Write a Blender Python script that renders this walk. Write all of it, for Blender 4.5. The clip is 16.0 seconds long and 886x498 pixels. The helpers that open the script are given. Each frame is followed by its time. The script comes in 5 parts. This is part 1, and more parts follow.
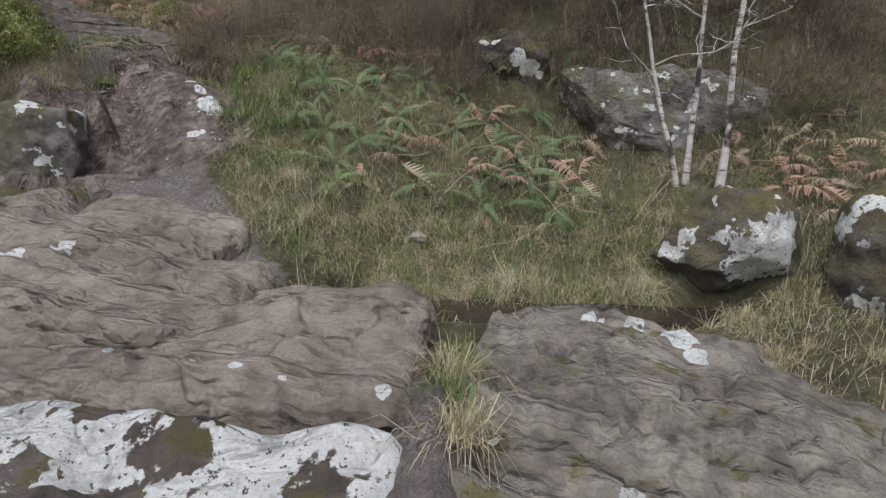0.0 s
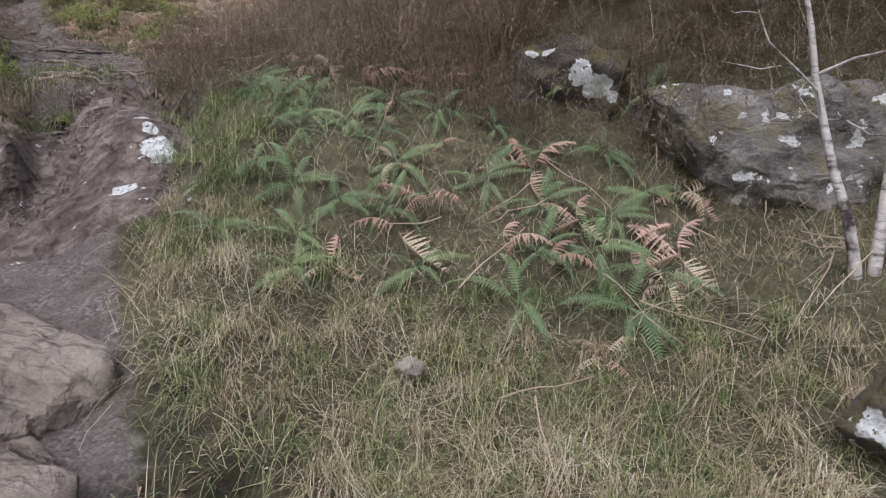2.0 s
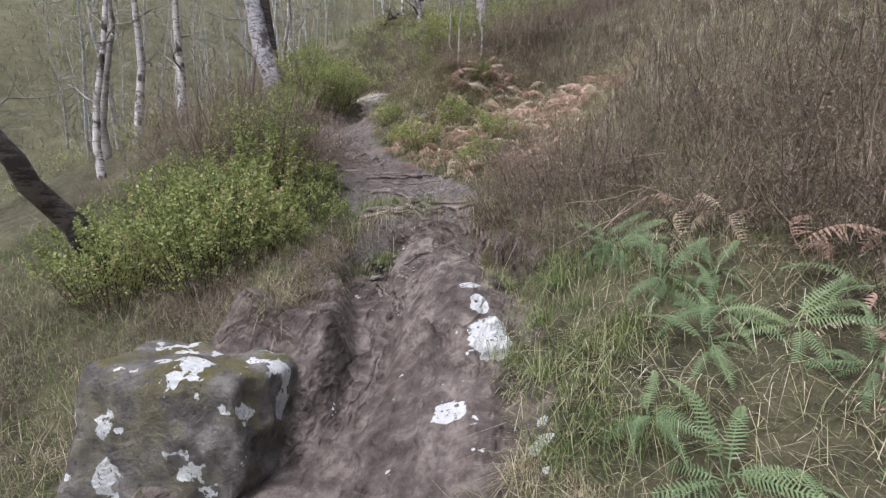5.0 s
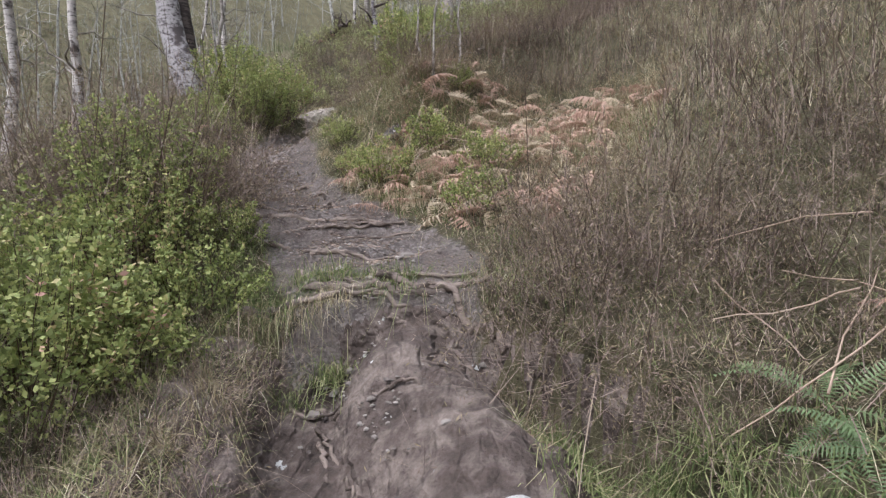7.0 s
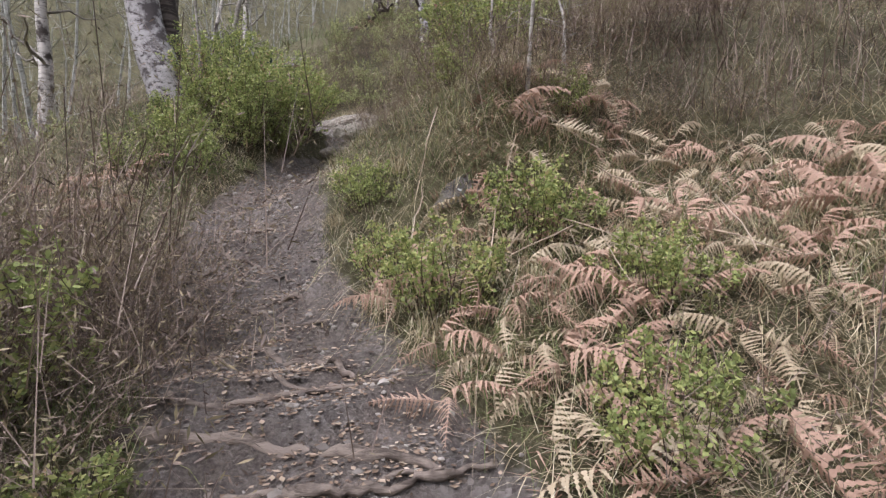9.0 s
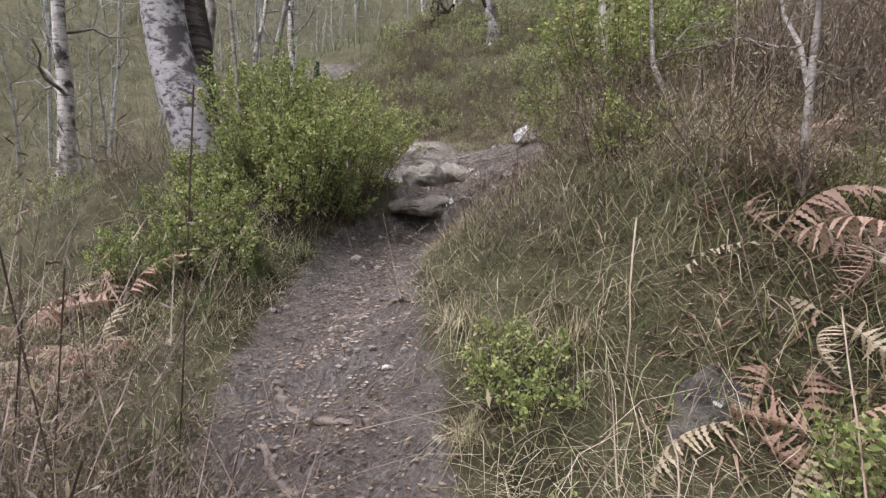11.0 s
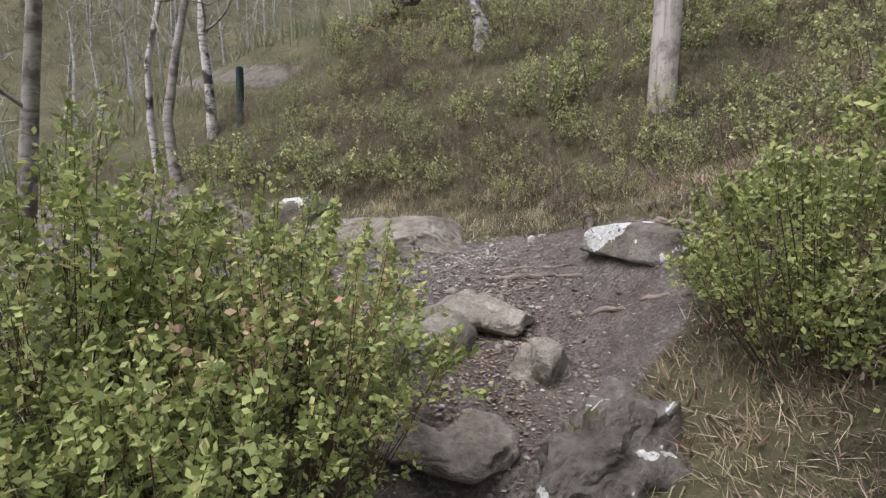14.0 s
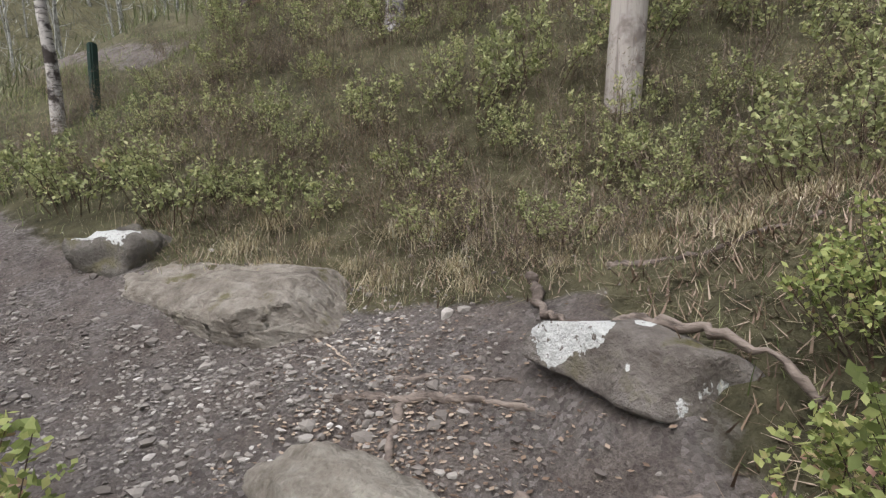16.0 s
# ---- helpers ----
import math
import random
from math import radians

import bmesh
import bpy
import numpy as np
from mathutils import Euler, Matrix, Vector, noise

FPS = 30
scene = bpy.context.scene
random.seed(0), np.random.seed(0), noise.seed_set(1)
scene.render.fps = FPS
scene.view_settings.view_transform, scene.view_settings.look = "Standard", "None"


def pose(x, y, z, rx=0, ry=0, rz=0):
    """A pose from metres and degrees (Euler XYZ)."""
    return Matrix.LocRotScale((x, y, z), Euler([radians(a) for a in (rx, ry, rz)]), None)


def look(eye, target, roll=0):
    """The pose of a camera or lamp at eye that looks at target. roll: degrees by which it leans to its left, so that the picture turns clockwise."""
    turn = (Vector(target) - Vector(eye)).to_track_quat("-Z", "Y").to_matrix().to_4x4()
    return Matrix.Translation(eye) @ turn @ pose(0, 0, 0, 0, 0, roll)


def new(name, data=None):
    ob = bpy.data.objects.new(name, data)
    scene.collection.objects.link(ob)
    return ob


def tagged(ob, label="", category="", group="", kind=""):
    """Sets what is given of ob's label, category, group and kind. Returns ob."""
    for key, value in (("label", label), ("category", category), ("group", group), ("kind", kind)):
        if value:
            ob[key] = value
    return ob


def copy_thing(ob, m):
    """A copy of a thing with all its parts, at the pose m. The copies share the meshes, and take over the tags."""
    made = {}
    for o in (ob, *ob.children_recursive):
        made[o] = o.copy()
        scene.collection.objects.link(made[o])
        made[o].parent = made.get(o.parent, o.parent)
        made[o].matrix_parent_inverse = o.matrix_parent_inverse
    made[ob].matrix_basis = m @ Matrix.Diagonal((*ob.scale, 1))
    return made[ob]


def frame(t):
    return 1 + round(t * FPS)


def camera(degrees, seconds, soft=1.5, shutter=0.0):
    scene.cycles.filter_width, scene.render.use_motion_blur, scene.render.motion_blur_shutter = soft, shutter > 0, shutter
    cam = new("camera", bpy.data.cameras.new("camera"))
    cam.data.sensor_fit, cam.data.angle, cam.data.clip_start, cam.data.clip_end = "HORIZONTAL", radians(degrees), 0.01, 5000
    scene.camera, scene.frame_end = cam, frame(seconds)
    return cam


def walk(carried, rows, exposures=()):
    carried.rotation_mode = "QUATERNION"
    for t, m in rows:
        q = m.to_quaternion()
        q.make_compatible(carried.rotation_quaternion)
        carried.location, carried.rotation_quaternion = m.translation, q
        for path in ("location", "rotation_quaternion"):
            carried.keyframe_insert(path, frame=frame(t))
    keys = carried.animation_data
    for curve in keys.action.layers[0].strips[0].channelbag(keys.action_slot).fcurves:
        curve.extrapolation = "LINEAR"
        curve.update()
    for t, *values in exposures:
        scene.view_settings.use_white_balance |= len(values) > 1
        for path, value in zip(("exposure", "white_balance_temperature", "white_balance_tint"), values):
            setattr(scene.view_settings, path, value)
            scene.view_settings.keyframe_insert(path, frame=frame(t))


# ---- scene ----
cam = camera(77.0, 16.0, soft=1.25)
PATH = [
    (0, (0.134, 0.311, 1.522), (0.115, 2.248, 1.025), 1.8),
    (0.5, (0.272, 0.791, 1.531), (0.247, 2.731, 1.049), 1.9),
    (1, (0.419, 1.292, 1.529), (0.367, 3.238, 1.07), 1.6),
    (1.5, (0.524, 1.695, 1.547), (0.358, 3.643, 1.123), 1.0),
    (2, (0.378, 2.298, 1.615), (0.127, 4.239, 1.203), 0.6),
    (2.5, (0.263, 2.672, 1.981), (-0.264, 4.563, 1.6), -0.2),
    (3, (0.345, 3.015, 2.186), (-0.48, 4.808, 1.859), -1.4),
    (3.5, (0.219, 3.15, 2.276), (-0.887, 4.794, 2.0), -1.8),
    (3.7, (0.092, 3.195, 2.256), (-1.08, 4.793, 1.988), -1.7),
    (5.8, (-1.491, 4.338, 2.432), (-2.527, 6.04, 2.262), 0.4),
    (6, (-1.632, 4.567, 2.454), (-2.645, 6.284, 2.286), 0.2),
    (6.5, (-1.966, 4.972, 2.545), (-2.959, 6.703, 2.4), -0.1),
    (7, (-2.282, 5.328, 2.624), (-3.255, 7.071, 2.492), 0.2),
    (7.5, (-2.552, 5.822, 2.68), (-3.481, 7.588, 2.553), 0.2),
    (8, (-2.935, 6.377, 2.697), (-3.884, 8.133, 2.56), 1.4),
    (8.5, (-3.464, 7.093, 3.129), (-4.494, 8.801, 2.983), 2.6),
    (9, (-3.919, 7.426, 3.394), (-4.992, 9.106, 3.227), 2.3),
    (9.5, (-4.415, 7.609, 3.52), (-5.549, 9.247, 3.352), 2.2),
    (10, (-4.792, 7.815, 3.83), (-5.951, 9.434, 3.642), 2.3),
    (10.2, (-4.868, 7.935, 3.86), (-6.028, 9.553, 3.67), 2.2),
    (12.3, (-6.264, 9.258, 4.698), (-7.503, 10.816, 4.498), 1.2),
    (12.5, (-6.389, 9.405, 4.773), (-7.623, 10.966, 4.574), 0.9),
    (13, (-6.822, 9.732, 4.845), (-8.033, 11.31, 4.636), 0.8),
    (13.5, (-7.194, 10.098, 5.011), (-8.319, 11.736, 4.781), 0.8),
    (14, (-7.509, 10.549, 5.113), (-8.531, 12.252, 4.876), 0.8),
    (14.5, (-7.794, 10.895, 5.195), (-8.728, 12.647, 4.961), 1.0),
    (15, (-7.898, 11.221, 5.228), (-8.706, 13.035, 4.993), 1.2),
    (15.5, (-7.857, 11.761, 5.326), (-8.642, 13.583, 5.081), 1.0),
    (16, (-8.037, 12.11, 5.374), (-8.859, 13.914, 5.106), 1.0),
]
walk(cam, [(t, look(eye, target, roll)) for t, eye, target, roll in PATH], [(0.0, 0.2, 6000, 14), (3.0, 0.61, 5800, 18), (7.0, 0.82, 5900, 17), (10.0, 0.72, 6050, 18), (12.5, 0.74, 6000, 17), (14.0, 0.66, 6100, 16.5), (16.0, 0.56, 6200, 12.5)])

# ---- light: an overcast spring day ----
world = bpy.data.worlds.new("overcast_sky")
scene.world = world
world.use_nodes = True
wn = world.node_tree.nodes
sky = wn.new("ShaderNodeTexSky")
sky.sky_type, sky.sun_disc = "NISHITA", False
sky.sun_elevation, sky.sun_rotation = radians(55), radians(200)
sky.air_density, sky.dust_density, sky.ozone_density = 1.0, 5.0, 0.6
pale = wn.new("ShaderNodeHueSaturation")
pale.inputs["Saturation"].default_value = 0.35
world.node_tree.links.new(sky.outputs[0], pale.inputs["Color"])
world.node_tree.links.new(pale.outputs[0], wn["Background"].inputs["Color"])
wn["Background"].inputs["Strength"].default_value = 0.15
sun_data = bpy.data.lights.new("sun", "SUN")
sun_data.energy, sun_data.angle, sun_data.color = 1.5, radians(25), (1.0, 0.97, 0.92)
sun = new("sun", sun_data)
sun.matrix_world = look((0, 0, 30), (3.0, 9.0, 0))

rng = np.random.default_rng(7)

# ---- materials ----
def links(mt):
    return mt.node_tree.nodes, mt.node_tree.links


def noise_node(n, l, co, scale, detail=4.0, rough=0.6):
    t = n.new("ShaderNodeTexNoise")
    t.inputs["Scale"].default_value, t.inputs["Detail"].default_value, t.inputs["Roughness"].default_value = scale, detail, rough
    l.new(co, t.inputs["Vector"])
    return t.outputs["Fac"]


def ramp_node(n, l, fac, stops):
    r = n.new("ShaderNodeValToRGB")
    e = r.color_ramp.elements
    while len(e) < len(stops):
        e.new(0.5)
    for k, (at, c) in zip(e, stops):
        k.position, k.color = at, (*c, 1) if len(c) == 3 else c
    l.new(fac, r.inputs[0])
    return r.outputs["Color"]


def mix_node(n, l, fac, a, b, blend="MIX"):
    x = n.new("ShaderNodeMix")
    x.data_type, x.blend_type = "RGBA", blend
    for sock, v in ((x.inputs[0], fac), (x.inputs[6], a), (x.inputs[7], b)):
        if isinstance(v, (int, float)):
            sock.default_value = v
        elif isinstance(v, tuple):
            sock.default_value = (*v, 1)
        else:
            l.new(v, sock)
    return x.outputs[2]


def math_node(n, l, op, a, b=0.0, c=0.0):
    x = n.new("ShaderNodeMath")
    x.operation = op
    for sock, v in zip(x.inputs, (a, b, c)):
        if isinstance(v, (int, float)):
            sock.default_value = v
        else:
            l.new(v, sock)
    return x.outputs[0]


def base_material(name, rough):
    mt = bpy.data.materials.new(name)
    mt.use_nodes = True
    n, l = links(mt)
    b = n["Principled BSDF"]
    b.inputs["Roughness"].default_value = rough
    b.inputs["Specular IOR Level"].default_value = 0.25
    g = n.new("ShaderNodeNewGeometry")
    return mt, n, l, b, g


def bump_node(n, l, b, height, strength, distance):
    u = n.new("ShaderNodeBump")
    u.inputs["Strength"].default_value, u.inputs["Distance"].default_value = strength, distance
    l.new(height, u.inputs["Height"])
    l.new(u.outputs[0], b.inputs["Normal"])


def leaf_material(name, stops, rough=0.6, through_light=0.3, patch=1.2):
    """Leaves and blades: a colour for each blade, and patches of age over the ground."""
    mt, n, l, b, g = base_material(name, rough)
    p = noise_node(n, l, g.outputs["Position"], patch, 3)
    f = math_node(n, l, "MULTIPLY_ADD", g.outputs["Random Per Island"], 0.75, math_node(n, l, "MULTIPLY_ADD", p, 0.9, -0.33))
    c = ramp_node(n, l, f, stops)
    fine = noise_node(n, l, g.outputs["Position"], 140, 2)
    c = mix_node(n, l, math_node(n, l, "MULTIPLY", fine, 0.5), c, mix_node(n, l, 1.0, c, (0.55, 0.5, 0.42), "MULTIPLY"))
    l.new(c, b.inputs["Base Color"])
    t = n.new("ShaderNodeBsdfTranslucent")
    l.new(c, t.inputs["Color"])
    x = n.new("ShaderNodeMixShader")
    x.inputs[0].default_value = through_light
    l.new(b.outputs[0], x.inputs[1])
    l.new(t.outputs[0], x.inputs[2])
    l.new(x.outputs[0], n["Material Output"].inputs["Surface"])
    return mt


def rock_material(name, dark, mid, light, lichen=0.0, spots=(), moss=0.3, strata=0.0, lichen_scale=3.0, fine_scale=46, cracks=0.0, bed_turn=0.2, spot_tall=0.25):
    """Weathered sandstone: broad stains, grain, moss on what faces up, white crusts of lichen."""
    mt, n, l, b, g = base_material(name, 0.85)
    pos = g.outputs["Position"]
    broad, fine = noise_node(n, l, pos, 2.2, 5), noise_node(n, l, pos, fine_scale, 6, 0.7)
    mid_n = noise_node(n, l, pos, 9, 5)
    c = ramp_node(n, l, math_node(n, l, "MULTIPLY_ADD", mid_n, 0.55, math_node(n, l, "MULTIPLY", broad, 0.5)), [(0.38, dark), (0.51, mid), (0.64, light)])
    c = mix_node(n, l, math_node(n, l, "MULTIPLY", fine, 0.9), c, mix_node(n, l, 1.0, c, (0.38, 0.35, 0.33), "MULTIPLY"))
    if moss:
        s = n.new("ShaderNodeSeparateXYZ")
        l.new(g.outputs["Normal"], s.inputs[0])
        f = math_node(n, l, "MULTIPLY", ramp_node(n, l, noise_node(n, l, pos, 4.5, 5), [(0.6 - 0.2 * moss, (0, 0, 0)), (0.68 - 0.2 * moss, (1, 1, 1))]), math_node(n, l, "MULTIPLY_ADD", s.outputs[2], 0.5, 0.35))
        green = mix_node(n, l, fine, (0.06, 0.055, 0.015), (0.15, 0.13, 0.04))
        c = mix_node(n, l, f, c, green)
    h = math_node(n, l, "MULTIPLY_ADD", fine, 0.35, math_node(n, l, "MULTIPLY_ADD", mid_n, 0.8, broad))
    if cracks:
        warp = n.new("ShaderNodeVectorMath")
        warp.operation = "MULTIPLY_ADD"
        tex = n.new("ShaderNodeTexNoise")
        tex.inputs["Scale"].default_value, tex.inputs["Detail"].default_value = 1.4, 4
        l.new(pos, tex.inputs["Vector"])
        l.new(tex.outputs["Color"], warp.inputs[0])
        warp.inputs[1].default_value = (0.9, 0.9, 0.2)
        l.new(pos, warp.inputs[2])
        squash = n.new("ShaderNodeMapping")
        squash.inputs["Scale"].default_value, squash.inputs["Rotation"].default_value = (0.7, 1.7, 0.2), (0, 0, 0.25)
        l.new(warp.outputs[0], squash.inputs["Vector"])
        cell = n.new("ShaderNodeTexVoronoi")
        cell.feature = "DISTANCE_TO_EDGE"
        cell.inputs["Scale"].default_value = cracks
        l.new(squash.outputs[0], cell.inputs["Vector"])
        line = ramp_node(n, l, math_node(n, l, "MULTIPLY_ADD", mid_n, 0.04, cell.outputs["Distance"]), [(0.012, (0, 0, 0)), (0.038, (1, 1, 1))])
        c = mix_node(n, l, math_node(n, l, "MULTIPLY_ADD", line, -0.65, 0.65), c, (0.06, 0.05, 0.042))
        h = math_node(n, l, "MULTIPLY_ADD", line, 0.3, h)
    if strata:
        beds = n.new("ShaderNodeMapping")
        beds.vector_type = "TEXTURE"
        beds.inputs["Rotation"].default_value, beds.inputs["Scale"].default_value = (0.1, 0.06, bed_turn), (1.0, 0.3, 0.4)
        l.new(pos, beds.inputs["Vector"])
        bed = noise_node(n, l, beds.outputs[0], 1.1, 4, 0.5)
        groove = ramp_node(n, l, bed, [(0.38, (0, 0, 0)), (0.47, (0.75, 0.75, 0.75)), (0.52, (0.5, 0.5, 0.5)), (0.57, (0.95, 0.95, 0.95)), (0.66, (0.8, 0.8, 0.8))])
        c = mix_node(n, l, math_node(n, l, "MULTIPLY_ADD", groove, -0.5 * strata, 0.46 * strata), c, mix_node(n, l, 1.0, c, (0.4, 0.36, 0.33), "MULTIPLY"))
        h = math_node(n, l, "MULTIPLY_ADD", groove, 1.1 * strata, h)
    crust = None
    edge = math_node(n, l, "MULTIPLY_ADD", noise_node(n, l, pos, 14, 6, 0.65), 0.8, -0.4)
    if lichen:
        crust = ramp_node(n, l, math_node(n, l, "MULTIPLY_ADD", edge, 0.35, noise_node(n, l, pos, lichen_scale, 3, 0.5)), [(0.72 - 0.3 * lichen, (0, 0, 0)), (0.735 - 0.3 * lichen, (1, 1, 1))])
    for x, y, z, r in spots:
        o = n.new("ShaderNodeVectorMath")
        o.operation = "SUBTRACT"
        l.new(pos, o.inputs[0])
        o.inputs[1].default_value = (x, y, z)
        f = n.new("ShaderNodeVectorMath")
        f.operation = "MULTIPLY"
        l.new(o.outputs[0], f.inputs[0])
        f.inputs[1].default_value = (1, 1, spot_tall)
        d = n.new("ShaderNodeVectorMath")
        d.operation = "LENGTH"
        l.new(f.outputs[0], d.inputs[0])
        one = math_node(n, l, "LESS_THAN", math_node(n, l, "MULTIPLY_ADD", edge, 1.5 * r, d.outputs["Value"]), r)
        crust = one if crust is None else math_node(n, l, "MAXIMUM", crust, one)
    if crust is not None:
        flecks = noise_node(n, l, pos, 60, 3)
        pale = mix_node(n, l, flecks, (0.42, 0.43, 0.41), (0.74, 0.75, 0.72))
        pale = mix_node(n, l, math_node(n, l, "MULTIPLY", ramp_node(n, l, noise_node(n, l, pos, 6.5, 5, 0.7), [(0.52, (0, 0, 0)), (0.66, (1, 1, 1))]), 0.75), pale, (0.27, 0.27, 0.25))
        hole = math_node(n, l, "GREATER_THAN", noise_node(n, l, pos, 26, 5, 0.7), 0.4)
        c = mix_node(n, l, math_node(n, l, "MULTIPLY", crust, hole), c, pale)
    l.new(c, b.inputs["Base Color"])
    bump_node(n, l, b, h, 1.0, 0.075)
    return mt


def bark_material(name, dark, light, bands=18.0, white=0.5, grain=(0.35, 0.35, 1.6)):
    mt, n, l, b, g = base_material(name, 0.8)
    s = n.new("ShaderNodeMapping")
    l.new(g.outputs["Position"], s.inputs["Vector"])
    s.inputs["Scale"].default_value = grain
    lines = noise_node(n, l, s.outputs[0], bands, 5, 0.7)
    c = ramp_node(n, l, lines, [(0.5 - 0.22 * white, dark), (0.55 - 0.1 * white, light), (0.8, tuple(min(1, 1.2 * v) for v in light))])
    blot = noise_node(n, l, g.outputs["Position"], 5, 4)
    c = mix_node(n, l, ramp_node(n, l, blot, [(0.5, (0, 0, 0)), (0.62, (1, 1, 1))]), c, dark)
    l.new(c, b.inputs["Base Color"])
    bump_node(n, l, b, lines, 0.8, 0.02)
    return mt


ROCK = rock_material("weathered_sandstone", (0.075, 0.064, 0.051), (0.166, 0.144, 0.118), (0.249, 0.225, 0.189), moss=0.1)
SLAB = rock_material("trodden_sandstone", (0.187, 0.158, 0.130), (0.327, 0.284, 0.238), (0.419, 0.375, 0.316), moss=0.0, cracks=0.8, strata=1.0, bed_turn=-0.12, spots=[(-2.6, 3.6, 0.5, 0.09), (-2.35, 3.75, 0.5, 0.08), (-0.12, 2.42, 0.33, 0.04), (-0.75, 2.46, 0.36, 0.035), (-0.95, 2.5, 0.36, 0.025), (-1.35, 2.55, 0.4, 0.025), (-0.55, 2.44, 0.36, 0.02)])
SLAB_GREY = rock_material("grey_sandstone", (0.139, 0.127, 0.107), (0.293, 0.267, 0.228), (0.447, 0.419, 0.351), moss=0.12, cracks=0.6, strata=0.9, bed_turn=-0.4,
                          spots=[(1.05, 3.6, 0.24, 0.08), (1.3, 3.55, 0.2, 0.06), (1.52, 3.4, 0.12, 0.1), (1.56, 3.25, 0.1, 0.07), (0.35, 2.3, 0.1, 0.04), (0.8, 1.95, 0.1, 0.06)])
GULLY = rock_material("gully_sandstone", (0.077, 0.062, 0.053), (0.165, 0.134, 0.116), (0.341, 0.292, 0.253), moss=0.0, strata=0.9, bed_turn=2.05, lichen=0.06, lichen_scale=8.0,
                      spots=[(-2.542, 6.602, 1.39, 0.13), (-2.712, 6.756, 1.515, 0.065), (-2.879, 6.911, 1.659, 0.08), (-2.469, 6.046, 1.1, 0.09),
                             (-1.766, 5.855, 1.14, 0.075), (-1.9, 5.95, 1.17, 0.06), (-1.95, 6.1, 1.2, 0.04)])
FRONT = rock_material("lichened_ledge", (0.08, 0.066, 0.056), (0.15, 0.128, 0.113), (0.22, 0.19, 0.17), lichen=0.86, moss=0.35, strata=0.9, cracks=1.3, lichen_scale=3.0)
LICHEN_ROCK = rock_material("lichened_boulder", (0.072, 0.063, 0.054), (0.153, 0.140, 0.122), (0.243, 0.225, 0.207), lichen=0.48, moss=0.9, lichen_scale=4.2)
WHITE_FACE = rock_material("white_faced_boulder", (0.072, 0.063, 0.054), (0.15, 0.135, 0.115), (0.23, 0.21, 0.185), lichen=0.3, moss=0.9, lichen_scale=4.2, spots=[(2.42, 4.08, 0.6, 0.3), (2.25, 4.05, 0.48, 0.2), (2.6, 4.15, 0.76, 0.14)], spot_tall=1.0)
DARK_FACE = rock_material("dark_bank_rock", (0.05, 0.043, 0.036), (0.1, 0.087, 0.075), (0.17, 0.15, 0.13), moss=0.5, spots=[(0.47, 7.1, 2.31, 0.09), (0.6, 7.1, 2.27, 0.06), (0.85, 6.98, 2.08, 0.1), (0.98, 6.95, 1.97, 0.11), (1.1, 6.95, 1.9, 0.05), (0.9, 6.95, 1.85, 0.05)], spot_tall=1.0)
MOSSY = rock_material("mossy_rock", (0.071, 0.065, 0.060), (0.190, 0.177, 0.160), (0.356, 0.344, 0.321), lichen=0.36, moss=0.4, lichen_scale=5.0, strata=0.5)
BLOCK = rock_material("blocky_rock", (0.072, 0.066, 0.058), (0.180, 0.168, 0.151), (0.360, 0.342, 0.314), lichen=0.5, moss=0.6, lichen_scale=5.0)
PALE = rock_material("pale_step_stone", (0.227, 0.204, 0.164), (0.385, 0.353, 0.297), (0.533, 0.502, 0.430), moss=0.0)
WHITE_TOP = rock_material("white_crusted_rock", (0.108, 0.092, 0.076), (0.205, 0.184, 0.162), (0.313, 0.292, 0.265), lichen=0.2, moss=0.35, lichen_scale=9.0, strata=0.8, bed_turn=1.4)
CORNER = rock_material("white_cornered_rock", (0.121, 0.104, 0.085), (0.231, 0.207, 0.182), (0.352, 0.328, 0.298), lichen=0.3, moss=0.3, lichen_scale=6.0, spots=[(-8.46, 14.05, 4.83, 0.11), (-8.34, 14.0, 4.86, 0.08), (-7.8, 13.66, 4.78, 0.1)], spot_tall=0.8)
KERB = rock_material("kerb_sandstone", (0.211, 0.185, 0.152), (0.370, 0.337, 0.284), (0.528, 0.488, 0.422), moss=0.15, strata=0.6, bed_turn=0.3)
WORN_STEP = rock_material("worn_step_sandstone", (0.138, 0.121, 0.103), (0.287, 0.253, 0.218), (0.437, 0.397, 0.345), moss=0.05, strata=0.5)
WHITE_CAP = rock_material("white_capped_rock", (0.11, 0.1, 0.085), (0.2, 0.185, 0.16), (0.3, 0.28, 0.25), moss=0.4, lichen=0.3, spots=[(-11.85, 14.6, 4.93, 0.14), (-11.6, 14.65, 4.95, 0.12)], spot_tall=1.0)
GRASS = leaf_material("green_grass", [(0.1, (0.079, 0.120, 0.040)), (0.45, (0.191, 0.239, 0.091)), (0.8, (0.383, 0.398, 0.202)), (1, (0.638, 0.574, 0.384))])
STRAW = leaf_material("bleached_grass", [(0.1, (0.169, 0.149, 0.083)), (0.4, (0.431, 0.367, 0.229)), (0.75, (0.651, 0.584, 0.410)), (1, (0.705, 0.712, 0.590))])
LITTER = leaf_material("leaf_litter", [(0.1, (0.100, 0.068, 0.050)), (0.45, (0.242, 0.173, 0.124)), (0.8, (0.427, 0.345, 0.264)), (1, (0.598, 0.510, 0.413))], through_light=0.1)
FERN = leaf_material("hard_fern", [(0.1, (0.077, 0.129, 0.062)), (0.5, (0.160, 0.235, 0.112)), (0.9, (0.301, 0.380, 0.178))], rough=0.5)
